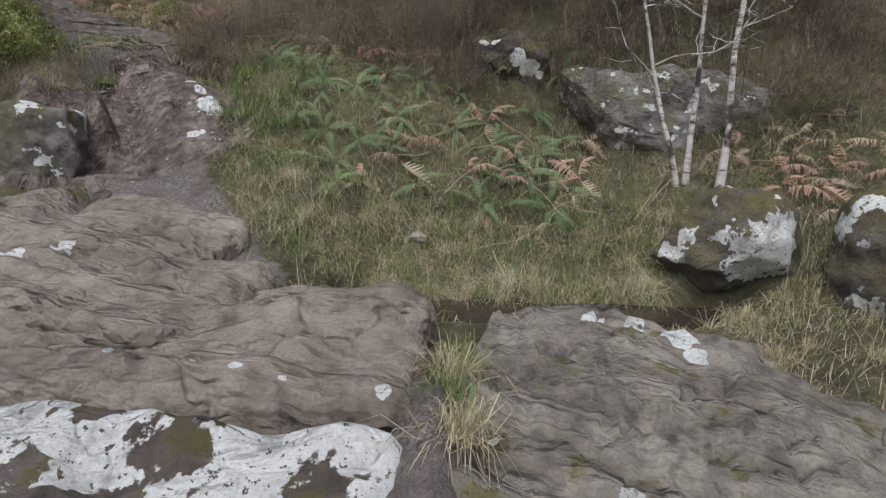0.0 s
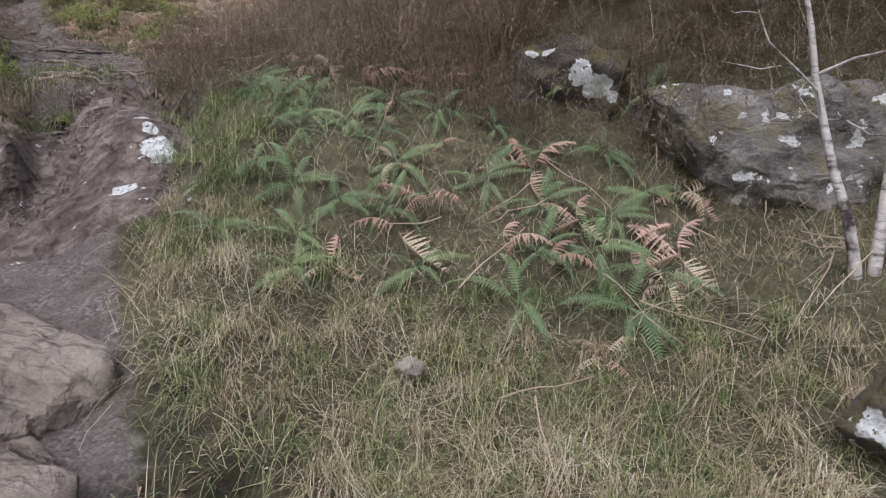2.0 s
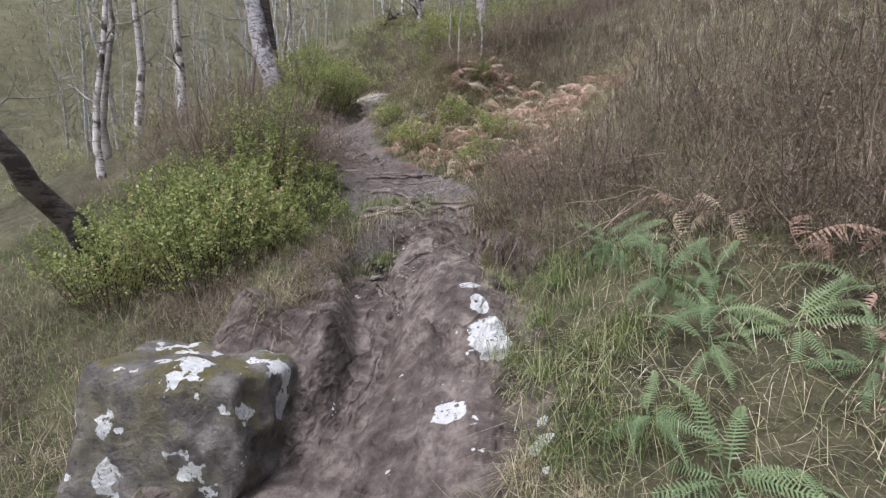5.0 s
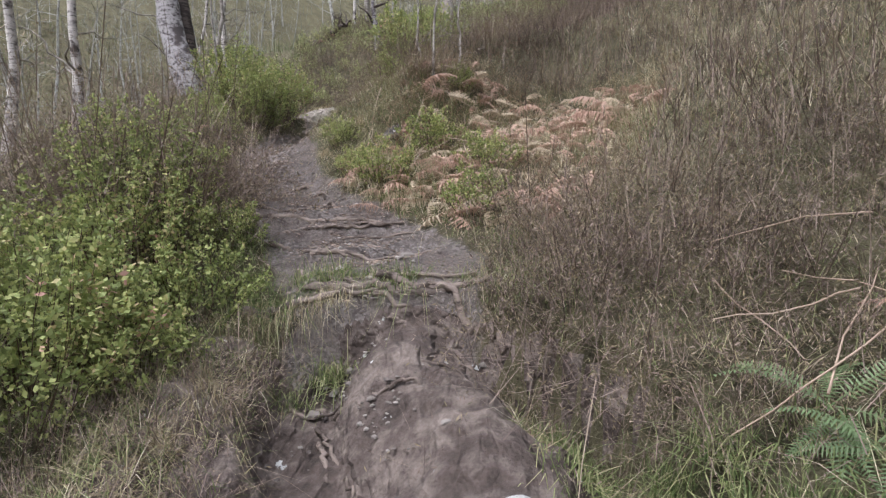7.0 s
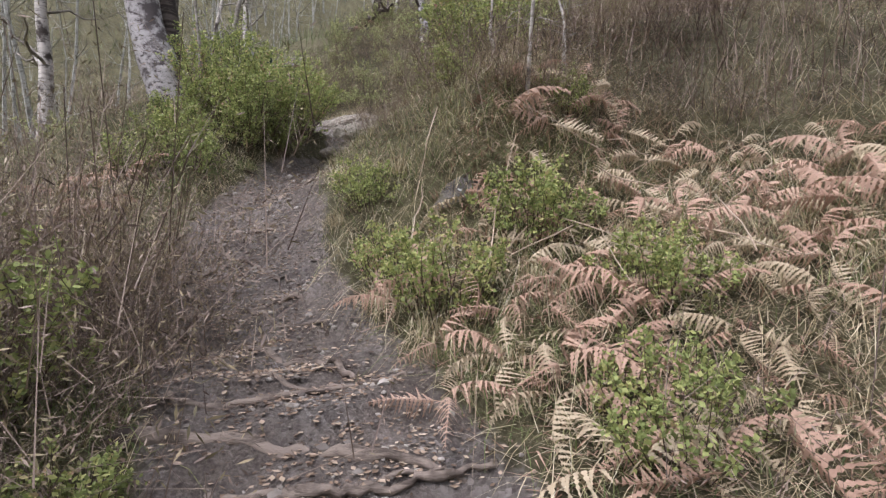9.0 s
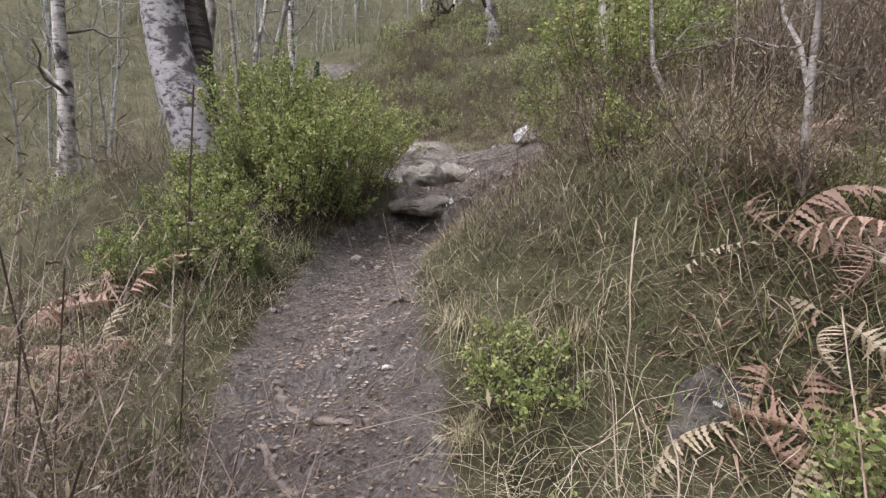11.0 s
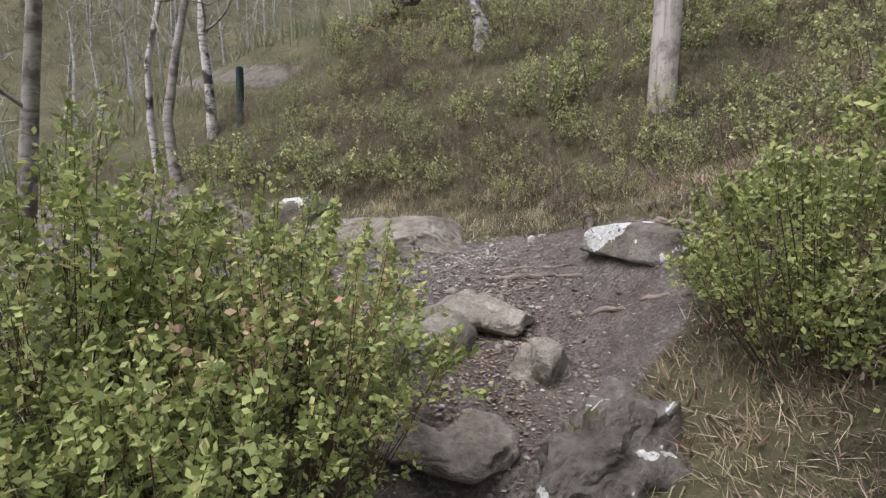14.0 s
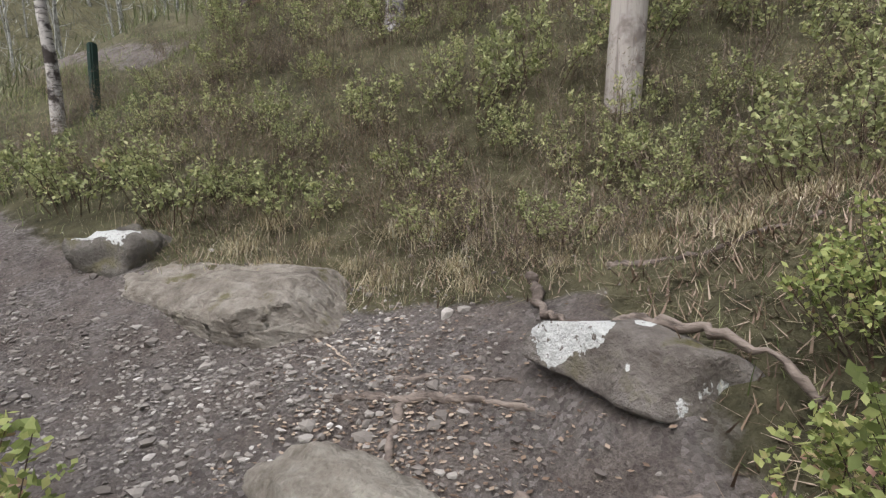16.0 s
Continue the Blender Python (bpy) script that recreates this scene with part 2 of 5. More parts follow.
BRACKEN = leaf_material("dead_bracken", [(0.1, (0.181, 0.103, 0.075)), (0.4, (0.377, 0.244, 0.179)), (0.75, (0.541, 0.391, 0.308)), (1, (0.572, 0.459, 0.392))], through_light=0.2)
PALE_BRACKEN = leaf_material("bleached_bracken", [(0.1, (0.230, 0.170, 0.111)), (0.4, (0.425, 0.348, 0.238)), (0.75, (0.561, 0.484, 0.357)), (1, (0.612, 0.561, 0.459))], through_light=0.2)
# heath slope bilberry: less saturated, and lightened in colour for distance haze
BILBERRY_HAZED = leaf_material("hazed_bilberry_leaves", [(0.1, (0.186, 0.208, 0.100)), (0.5, (0.385, 0.428, 0.204)), (0.85, (0.598, 0.616, 0.319)), (1, (0.637, 0.491, 0.362))], through_light=0.35)
BILBERRY = leaf_material("bilberry_leaves", [(0.1, (0.147, 0.176, 0.068)), (0.5, (0.305, 0.375, 0.133)), (0.85, (0.506, 0.534, 0.215)), (1, (0.603, 0.351, 0.314))], through_light=0.4)
HEATHER = leaf_material("heather_twigs", [(0.1, (0.083, 0.061, 0.051)), (0.45, (0.185, 0.139, 0.114)), (0.8, (0.340, 0.272, 0.224)), (1, (0.297, 0.284, 0.151))], through_light=0.1)
HEATH_GREEN = leaf_material("heather_shoots", [(0.1, (0.100, 0.087, 0.049)), (0.5, (0.209, 0.178, 0.104)), (0.9, (0.343, 0.281, 0.178))], through_light=0.2)
TWIG = leaf_material("dry_twigs", [(0.1, (0.130, 0.091, 0.065)), (0.5, (0.338, 0.260, 0.195)), (0.9, (0.598, 0.520, 0.416))], through_light=0.0)
STEM = bark_material("bush_stems", (0.05, 0.035, 0.025), (0.13, 0.09, 0.06), 30, 0.4)
BIRCH = bark_material("birch_bark", (0.055, 0.045, 0.04), (0.5, 0.47, 0.44), 16, 0.7)
OLD_BIRCH = bark_material("old_birch_bark", (0.07, 0.06, 0.06), (0.36, 0.345, 0.345), 17, 0.45, (0.75, 0.75, 1.3))
DARK_BARK = bark_material("dark_bark", (0.04, 0.032, 0.028), (0.11, 0.09, 0.08), 12, 0.2)
GREY_BARK = bark_material("grey_bark", (0.12, 0.105, 0.09), (0.3, 0.28, 0.25), 14, 0.6)
# far trunks and twigs: air haze is painted in as a paler, greyer bark
HAZED_BARK = bark_material("hazed_far_bark", (0.16, 0.155, 0.14), (0.36, 0.36, 0.33), 8, 0.7)
ROOT = bark_material("worn_root", (0.07, 0.055, 0.045), (0.19, 0.155, 0.13), 20, 0.6)
POLE = bark_material("grey_pole_wood", (0.22, 0.19, 0.17), (0.4, 0.365, 0.33), 9, 0.8, (3.0, 3.0, 0.1))
GREEN_PAINT = base_material("green_post_paint", 0.6)[0]
GREEN_PAINT.node_tree.nodes["Principled BSDF"].inputs["Base Color"].default_value = (0.022, 0.045, 0.036, 1)


def water_material():
    mt, n, l, b, g = base_material("dark_pool", 0.06)
    b.inputs["Base Color"].default_value = (0.035, 0.026, 0.02, 1)
    b.inputs["Specular IOR Level"].default_value = 0.5
    bump_node(n, l, b, noise_node(n, l, g.outputs["Position"], 9, 3), 0.08, 0.02)
    return mt


def ground_material():
    """Turf and litter, with trodden gravel where the path has worn it away."""
    mt, n, l, b, g = base_material("hill_ground", 0.95)
    pos = g.outputs["Position"]
    broad, mid_n, fine = noise_node(n, l, pos, 1.1, 4), noise_node(n, l, pos, 7, 5), noise_node(n, l, pos, 60, 5, 0.75)
    turf = ramp_node(n, l, math_node(n, l, "MULTIPLY_ADD", mid_n, 0.5, math_node(n, l, "MULTIPLY", broad, 0.5)), [(0.36, (0.06, 0.055, 0.032)), (0.5, (0.125, 0.118, 0.066)), (0.64, (0.19, 0.175, 0.1))])
    earth = ramp_node(n, l, math_node(n, l, "MULTIPLY_ADD", mid_n, 0.4, math_node(n, l, "MULTIPLY", fine, 0.6)), [(0.36, (0.09, 0.074, 0.066)), (0.52, (0.205, 0.175, 0.156)), (0.66, (0.35, 0.315, 0.288))])
    stones = n.new("ShaderNodeTexVoronoi")
    stones.inputs["Scale"].default_value = 55
    stones.inputs["Randomness"].default_value = 1.0
    l.new(pos, stones.inputs["Vector"])
    grit = ramp_node(n, l, stones.outputs["Color"], [(0.2, (0.12, 0.106, 0.098)), (0.6, (0.24, 0.22, 0.206)), (0.95, (0.42, 0.395, 0.375))])
    few = ramp_node(n, l, noise_node(n, l, pos, 3, 4), [(0.42, (0, 0, 0)), (0.6, (1, 1, 1))])
    earth = mix_node(n, l, math_node(n, l, "MULTIPLY", few, 0.7), earth, grit)
    worn = n.new("ShaderNodeAttribute")
    worn.attribute_name = "worn"
    f = math_node(n, l, "MULTIPLY_ADD", mid_n, 0.7, math_node(n, l, "SUBTRACT", worn.outputs["Fac"], 0.35))
    f = ramp_node(n, l, f, [(0.42, (0, 0, 0)), (0.58, (1, 1, 1))])
    c = mix_node(n, l, f, turf, earth)
    c = mix_node(n, l, math_node(n, l, "MULTIPLY", fine, 0.5), c, mix_node(n, l, 1.0, c, (0.5, 0.46, 0.42), "MULTIPLY"))
    l.new(c, b.inputs["Base Color"])
    h = math_node(n, l, "MULTIPLY_ADD", stones.outputs["Distance"], -0.22, math_node(n, l, "ADD", fine, mid_n))
    bump_node(n, l, b, h, 1.0, 0.04)
    return mt


GROUND = ground_material()
WATER = water_material()

# ---- the lie of the land ----
SLOPE = (0.416, 0.131, 0.399)  # height, rise to the east, rise to the north
# broad swells on a grid of 6 m, columns from west to east, each from south to north
SWELLS = [[-0.03, -0.31, -0.41, 0.18, 0.22, -0.23],
          [-0.19, -0.96, -0.77, 0.37, 0.68, 0.12],
          [0.56, -0.69, 0.85, -0.21, 0.69, 0.66],
          [0.72, -0.76, 0.58, -0.42, 0.5, 0.16],
          [1.37, -0.28, -0.93, 0.21, 0.4, -0.34],
          [0.54, -1.55, -0.16, 0.52, -0.37, -0.01],
          [0.28, -0.88, -0.36, -0.53, -0.48, -0.01]]
# knolls and hollows beside the way: x, y, height
KNOLLS = [(-13.0, 16.3, -0.11), (-11.3, 14.6, -0.18), (-9.6, 11.2, 0.66), (-9.6, 12.9, -0.17), (-9.6, 14.6, -0.31), (-9.6, 16.3, -0.17), (-7.9, 11.2, -0.49), (-7.9, 12.9, -0.57), (-7.9, 14.6, 0.27), (-7.9, 16.3, -0.76), (-6.2, 6.1, -0.24), (-6.2, 7.8, 0.14), (-6.2, 9.5, -0.4), (-6.2, 11.2, 0.66), (-6.2, 12.9, 0.45), (-4.5, 4.4, -0.35), (-4.5, 6.1, 0.11), (-4.5, 7.8, -0.14), (-4.5, 9.5, -0.24), (-4.5, 11.2, -0.69), (-2.8, 4.4, -0.18), (-2.8, 7.8, -0.21), (-1.1, 2.7, 0.18), (-1.1, 4.4, -0.18), (0.6, 2.7, 0.23), (0.6, 4.4, -0.62), (0.6, 6.1, -0.09), (0.6, 7.8, -0.26), (2.3, 2.7, -0.2), (2.3, 6.1, -0.7)]
# the trodden line: x, y, half width, depth below its banks
TREAD = [(0, -2, 0.9, 0), (0, 1, 0.9, 0), (-1.2, 3, 0.7, 0), (-2.4, 5.0, 0.42, 0.05), (-3.1, 6.2, 0.3, 0.22), (-3.75, 7.3, 0.34, 0.22), (-4.3, 8.2, 0.55, 0.02),
         (-5.2, 8.75, 0.45, 0.08), (-6.4, 9.3, 0.42, 0.12), (-7.35, 10.2, 0.36, 0.12), (-8.15, 11.3, 0.3, 0.16), (-8.55, 12.45, 0.28, 0.2), (-8.65, 13.4, 0.75, 0.05), (-9.3, 14.1, 0.5, 0.0)]
TERRACE = [(-16.5, 14.6, 0.8), (-12.6, 13.7, 0.9), (-10.3, 13.75, 0.75), (-9.2, 14.2, 0.4), (-8.6, 14.3, 0.2)]
SCAR = [(-21.5, 20.3), (-18.5, 19.3), (-16.2, 18.9)]
POOL = [(-0.5, 3.98), (0.4, 4.03), (1.0, 4.0), (1.5, 4.08), (2.05, 4.22)]
TREAD_XY = np.array(TREAD, float)


def to_line(x, y, line):
    """Distance from a line of stations, and the station reached, as index and fraction."""
    best, where = np.full(x.shape, 1e9), np.zeros(x.shape)
    side = np.zeros(x.shape)
    for k in range(len(line) - 1):
        (ax, ay), (bx, by) = line[k][:2], line[k + 1][:2]
        dx, dy = bx - ax, by - ay
        t = np.clip(((x - ax) * dx + (y - ay) * dy) / (dx * dx + dy * dy), 0, 1)
        d = np.hypot(x - ax - t * dx, y - ay - t * dy)
        near = d < best
        best, where = np.where(near, d, best), np.where(near, k + t, where)
        side = np.where(near, np.sign((x - ax) * dy - (y - ay) * dx), side)
    return best, where, side


def soft(v):
    v = np.clip(v, 0, 1)
    return v * v * (3 - 2 * v)


def wobble(x, y, seed):
    """Cheap smooth unevenness of about unit size, without a lattice."""
    r = np.random.default_rng(seed)
    out = 0
    for k in range(7):
        a, p, q = r.uniform(0, 6.28), r.uniform(0, 6.28), r.uniform(0.7, 1.5)
        out = out + np.sin((x * math.cos(a) + y * math.sin(a)) * q + p + 1.3 * np.sin((x * math.sin(a) - y * math.cos(a)) * q * 0.6 + p))
    return out / 3.7


# humps that the path and the slopes show: x, y, height, width
HUMPS = [(-5.15, 8.85, 0.14, 0.7), (-5.8, 8.5, 0.13, 0.5), (-4.5, 10.3, 0.22, 0.8), (-5.65, 10.85, 0.36, 0.45), (2.35, 5.5, 0.3, 0.6), (-7.9, 13.05, 0.18, 0.35),
         (-9.5, 13.95, 0.09, 0.6), (-10.7, 14.35, 0.08, 0.6), (-13.3, 18.9, 0.75, 2.4), (-21.0, 22.5, 1.3, 4.5), (-8.7, 17.2, 0.3, 1.2), (-15.9, 17.1, -0.45, 1.3), (-8.08, 13.86, 0.17, 0.32), (-0.55, 6.2, 0.12, 0.5)]


def gully_axes(x, y):
    """Across the gully, to the east, and along it, uphill."""
    return 0.904 * (x + 2.9) + 0.428 * (y - 5.2), -0.428 * (x + 2.9) + 0.904 * (y - 5.2)


def gully_lip(u):
    """How far up the gully its overhanging head stands."""
    return np.interp(u, [-0.9, -0.35, 0.0, 0.5, 0.85, 1.3], [2.75, 2.93, 3.08, 3.06, 2.75, 2.0])


def in_gully(u, v):
    return soft((u + 0.95) / 0.3) * soft((1.45 - u) / 0.4) * soft((v + 0.15) / 0.35) * soft((gully_lip(u) - v) / 0.1)


def gully_floor(u, v):
    """A channel of bare earth between a sloping rock shelf and a rounded rib."""
    bed = 0.7 + 0.325 * v
    shelf_edge = np.interp(v, [0.7, 1.2, 1.8, 2.5], [-0.02, -0.06, -0.22, -0.5])
    shelf = np.interp(v, [0.5, 0.85, 1.15, 1.8, 2.2, 2.8], [0.0, 0.3, 0.44, 0.27, 0.24, 0.12]) + 0.2 * soft((-0.35 - u) / 0.45)
    rib_at = np.interp(v, [0.0, 0.6, 1.1, 1.9, 2.6, 3.0], [1.2, 0.85, 0.86, 0.68, 0.34, 0.22])
    rib = np.interp(v, [0.0, 0.6, 1.1, 1.5, 1.9, 2.4, 3.0], [0.4, 0.22, 0.34, 0.46, 0.42, 0.33, 0.26])
    half = np.interp(v, [0, 1.0, 2.0, 3.0], [0.75, 0.62, 0.55, 0.42])
    dome = np.maximum(0, 1 - np.abs((u - rib_at) / half) ** 2.4)
    return bed + shelf * soft((shelf_edge - u) / 0.2 + 0.5) + rib * dome


def land(x, y):
    x, y = np.asarray(x, float), np.asarray(y, float)
    z = SLOPE[0] + SLOPE[1] * x + SLOPE[2] * y
    for i, column in enumerate(SWELLS):
        for j, hgt in enumerate(column):
            z = z + hgt * np.exp(-((x + 26 - 6 * i) ** 2 + (y + 4 - 6 * j) ** 2) / 30.25)
    for kx, ky, hgt in KNOLLS:
        z = z + hgt * np.exp(-((x - kx) ** 2 + (y - ky) ** 2) / 2.25)
    d, s, side = to_line(x, y, TREAD)
    half, deep = np.interp(s, range(len(TREAD)), TREAD_XY[:, 2]), np.interp(s, range(len(TREAD)), TREAD_XY[:, 3])
    near = soft(1.35 - d / (half + 0.25))
    z = z + deep * 0.6 - deep * 1.4 * near
    # steep heather bank behind the birch, and the earth step with roots at its lip
    z = z + 0.75 * soft((y - 6.75 - 0.08 * x) / 0.8) * soft((x + 0.1) / 1.2) * soft((6 - x) / 2)
    z = z + near * 0.27 * (soft((s - 5.62) / 0.09) - soft((s - 5.0) / 1.4))
    # trodden treads between the roots, and the foot of the birch
    saw = s * 3.3 + 0.35 * wobble(x * 2.1, y * 2.1, 8)
    z = z + near * 0.075 * (soft((saw % 1.0) / 0.22) - (saw % 1.0)) * soft((s - 5.7) / 0.3) * soft((9.4 - s) / 0.5)
    for hx, hy, hgt, wide in HUMPS:
        z = z + hgt * np.exp(-((x - hx) ** 2 + (y - hy) ** 2) / wide**2)
    z = z + 0.29 * np.exp(-(((x + 8.78) / 0.5) ** 2)) * soft((y - 12.5) / 0.12) * soft((13.7 - y) / 1.0)
    # the rocky gully, cut into the bank
    u, v = gully_axes(x, y)
    inside = in_gully(u, v)
    z = z * (1 - inside) + gully_floor(u, v) * inside
    shore = to_line(x, y, POOL)[0]
    z = z + soft((0.9 - shore) / 0.3) * soft((shore - 0.2) / 0.1) * np.maximum(0, 0.16 - z)
    z = z - soft((0.3 - shore) / 0.12) * np.maximum(0, z - 0.02)
    # the southern hollow falls away, and the wooded hillside closes the view to the west and south
    west = np.maximum(0, -34 - x)
    z = z + 0.62 * west * soft(west / 25) + 0.5 * np.maximum(0, -14 - y) + 0.25 * np.maximum(0, x - 16)
    away = soft((np.hypot(x + 4, y - 8) - 14) / 10)
    off = soft(d / (half + 0.5) - 0.6)
    z = z + (0.05 + 0.25 * away) * wobble(x * 1.6, y * 1.6, 1) * (0.25 + 0.75 * off) + 0.022 * wobble(x * 6, y * 6, 2) + 0.01 * wobble(x * 17, y * 17, 3)
    return z


def worn(x, y):
    d, s, _ = to_line(x, y, TREAD)
    half = np.interp(s, range(len(TREAD)), TREAD_XY[:, 2])
    a = soft(1.5 - d / (half + 0.08))
    d3, _, _ = to_line(x, y, SCAR)
    a = np.maximum(a, 0.6 * soft(1.5 - d3 / 0.6))
    d2, s2, _ = to_line(x, y, TERRACE)
    half2 = np.interp(s2, range(len(TERRACE)), [r[2] for r in TERRACE])
    return np.maximum(a, soft(1.5 - d2 / (half2 + 0.1)))


def on_rock(x, y):
    """Where bare rock keeps plants away."""
    m = ((x > -3.6) & (x < 0.05) & (y < 3.2 - 0.55 * x.clip(-2.2, 0) + 0.1 * np.sin(5 * x)) & (y > 0)) | ((x > 0.3) & (x < 2.0) & (y < 3.75) & (y > 1))
    u, v = gully_axes(x, y)
    m |= (u > -0.4 - 0.08 * np.sin(6 * v)) & (u < 1.06 + 0.08 * np.sin(5 * v) - 0.1 * v) & (v > 0) & (v < gully_lip(u) + 0.02)
    m |= (np.hypot(x + 3.8, y - 5.3) < 0.6) | (np.hypot(x - 2.3, y - 4.5) < 0.45)
    return m


# ---- mesh helpers ----
def quick_mesh(name, verts, faces, mat, smooth=False):
    verts, faces = np.asarray(verts, np.float32), np.asarray(faces, np.int32)
    me = bpy.data.meshes.new(name)
    me.vertices.add(len(verts))
    me.vertices.foreach_set("co", verts.ravel())
    k = faces.shape[1]
    me.loops.add(faces.size)
    me.loops.foreach_set("vertex_index", faces.ravel())
    me.polygons.add(len(faces))
    me.polygons.foreach_set("loop_start", np.arange(0, faces.size, k, dtype=np.int32))
    me.polygons.foreach_set("use_smooth", np.full(len(faces), smooth))
    me.update(calc_edges=True)
    me.materials.append(mat)
    return me


def part(name, data, parent, label=""):
    ob = new(name, data)
    ob.parent = parent
    return tagged(ob, label) if label else ob


def ribbons(base, way, length, width, bend, segs=3, taper=True):
    """Blades: base points, unit headings, lengths, widths and how far each bows over. Returns verts and quads."""
    n = len(base)
    t = np.linspace(0, 1, segs + 1)
    flat = np.stack([way[:, 0], way[:, 1], np.zeros(n)], 1)
    up = np.clip(way[:, 2], -1, 1)
    side = np.stack([-flat[:, 1], flat[:, 0], np.zeros(n)], 1)
    side /= np.maximum(np.linalg.norm(side, axis=1, keepdims=True), 1e-6)
    lift = t[None] * up[:, None] - bend[:, None] * t[None] ** 2
    out = t[None] * (1 + 0.0 * bend[:, None])
    mid = base[:, None] + length[:, None, None] * (out[..., None] * flat[:, None] + lift[..., None] * np.array([0, 0, 1.0]))
    w = width[:, None] * (np.maximum(1 - t[None] ** 1.5, 0.12) if taper else np.ones((1, segs + 1)))
    v = np.stack([mid - 0.5 * w[..., None] * side[:, None], mid + 0.5 * w[..., None] * side[:, None]], 2).reshape(-1, 3)
    i = np.arange(n)[:, None] * 2 * (segs + 1) + np.arange(segs)[None] * 2
    q = np.stack([i, i + 1, i + 3, i + 2], -1).reshape(-1, 4)
    return v, q


def joined(pieces):
    vs, qs, at = [], [], 0
    for v, q in pieces:
        vs.append(v)
        qs.append(q + at)
        at += len(v)
    return np.concatenate(vs), np.concatenate(qs)


def headings(n, tilt_low, tilt_high, r):
    """Headings with the given range of degrees above the level."""
    a, e = r.uniform(0, 2 * np.pi, n), np.radians(r.uniform(tilt_low, tilt_high, n))
    return np.stack([np.cos(a) * np.cos(e), np.sin(a) * np.cos(e), np.sin(e)], 1)


def tube(points, radii, sides=8, twist=0.0, rough=0.0, seed=0):
    """A bent round limb through points with the given radii."""
    p = np.asarray(points, float)
    d = np.gradient(p, axis=0)
    d /= np.linalg.norm(d, axis=1, keepdims=True)
    ref = np.array([0.3, 0.9, 0.2]) if abs(d[0, 2]) > 0.6 else np.array([0, 0, 1.0])
    u = np.cross(d, ref)
    u /= np.linalg.norm(u, axis=1, keepdims=True)
    v = np.cross(d, u)
    a = np.linspace(0, 2 * np.pi, sides, endpoint=False)
    r = np.asarray(radii, float)[:, None] * (1 + rough * np.random.default_rng(seed).normal(size=(len(p), sides)))
    ring = p[:, None] + r[..., None] * (np.cos(a)[None, :, None] * u[:, None] + np.sin(a)[None, :, None] * v[:, None])
    verts = ring.reshape(-1, 3)
    i, j = np.meshgrid(np.arange(len(p) - 1), np.arange(sides), indexing="ij")
    k = (j + 1) % sides
    q = np.stack([i * sides + j, i * sides + k, (i + 1) * sides + k, (i + 1) * sides + j], -1).reshape(-1, 4)
    return verts, q


def crooked(a, b, n, amount, r):
    """A wandering line from a to b."""
    t = np.linspace(0, 1, n)[:, None]
    p = np.asarray(a) * (1 - t) + np.asarray(b) * t
    k = r.normal(size=(n, 3)) * amount
    k[0] = k[-1] = 0
    k = (k + np.roll(k, 1, 0)) / 2
    k[0] = 0
    return p + k


# ---- ground ----
def spread(lo, hi, step, far_lo, far_hi):
    inner = np.arange(lo, hi, step)
    out, g, left, right = step, [], [lo], [hi]
    while left[-1] > far_lo:
        out *= 1.12
        left.append(left[-1] - out)
    out = step
    while right[-1] < far_hi:
        out *= 1.12
        right.append(right[-1] + out)
    return np.array(left[:0:-1] + list(inner) + right)


gx, gy = spread(-13, 4.5, 0.08, -420, 420), spread(1.0, 17.0, 0.08, -420, 420)
GX, GY = np.meshgrid(gx, gy, indexing="ij")
under = soft((0.95 - np.maximum(np.abs(GX + 1.9) / 2.15, np.abs(GY - 2.5) / 1.6)) * 5) * 0.36 + soft((0.95 - np.maximum(np.abs(GX - 1.15) / 1.1, np.abs(GY - 2.2) / 1.6)) * 4) * 0.3
GU, GV = gully_axes(GX, GY)
GZ = land(GX, GY) - under - 0.12 * soft((in_gully(GU, GV) - 0.75) * 5)
iy, ix = np.meshgrid(np.arange(len(gy) - 1), np.arange(len(gx) - 1))
c0 = ix * len(gy) + iy
ground_mesh = quick_mesh("ground", np.stack([GX, GY, GZ], -1).reshape(-1, 3), np.stack([c0, c0 + len(gy), c0 + len(gy) + 1, c0 + 1], -1).reshape(-1, 4), GROUND, True)
worn_at = ground_mesh.attributes.new("worn", "FLOAT", "POINT")
worn_at.data.foreach_set("value", worn(GX, GY).ravel().astype(np.float32))
tagged(new("ground", ground_mesh), "hillside of rough turf and litter with a trodden gravel path", "ground", kind="structure")


def lz(x, y):
    return float(land(np.array([x]), np.array([y]))[0])


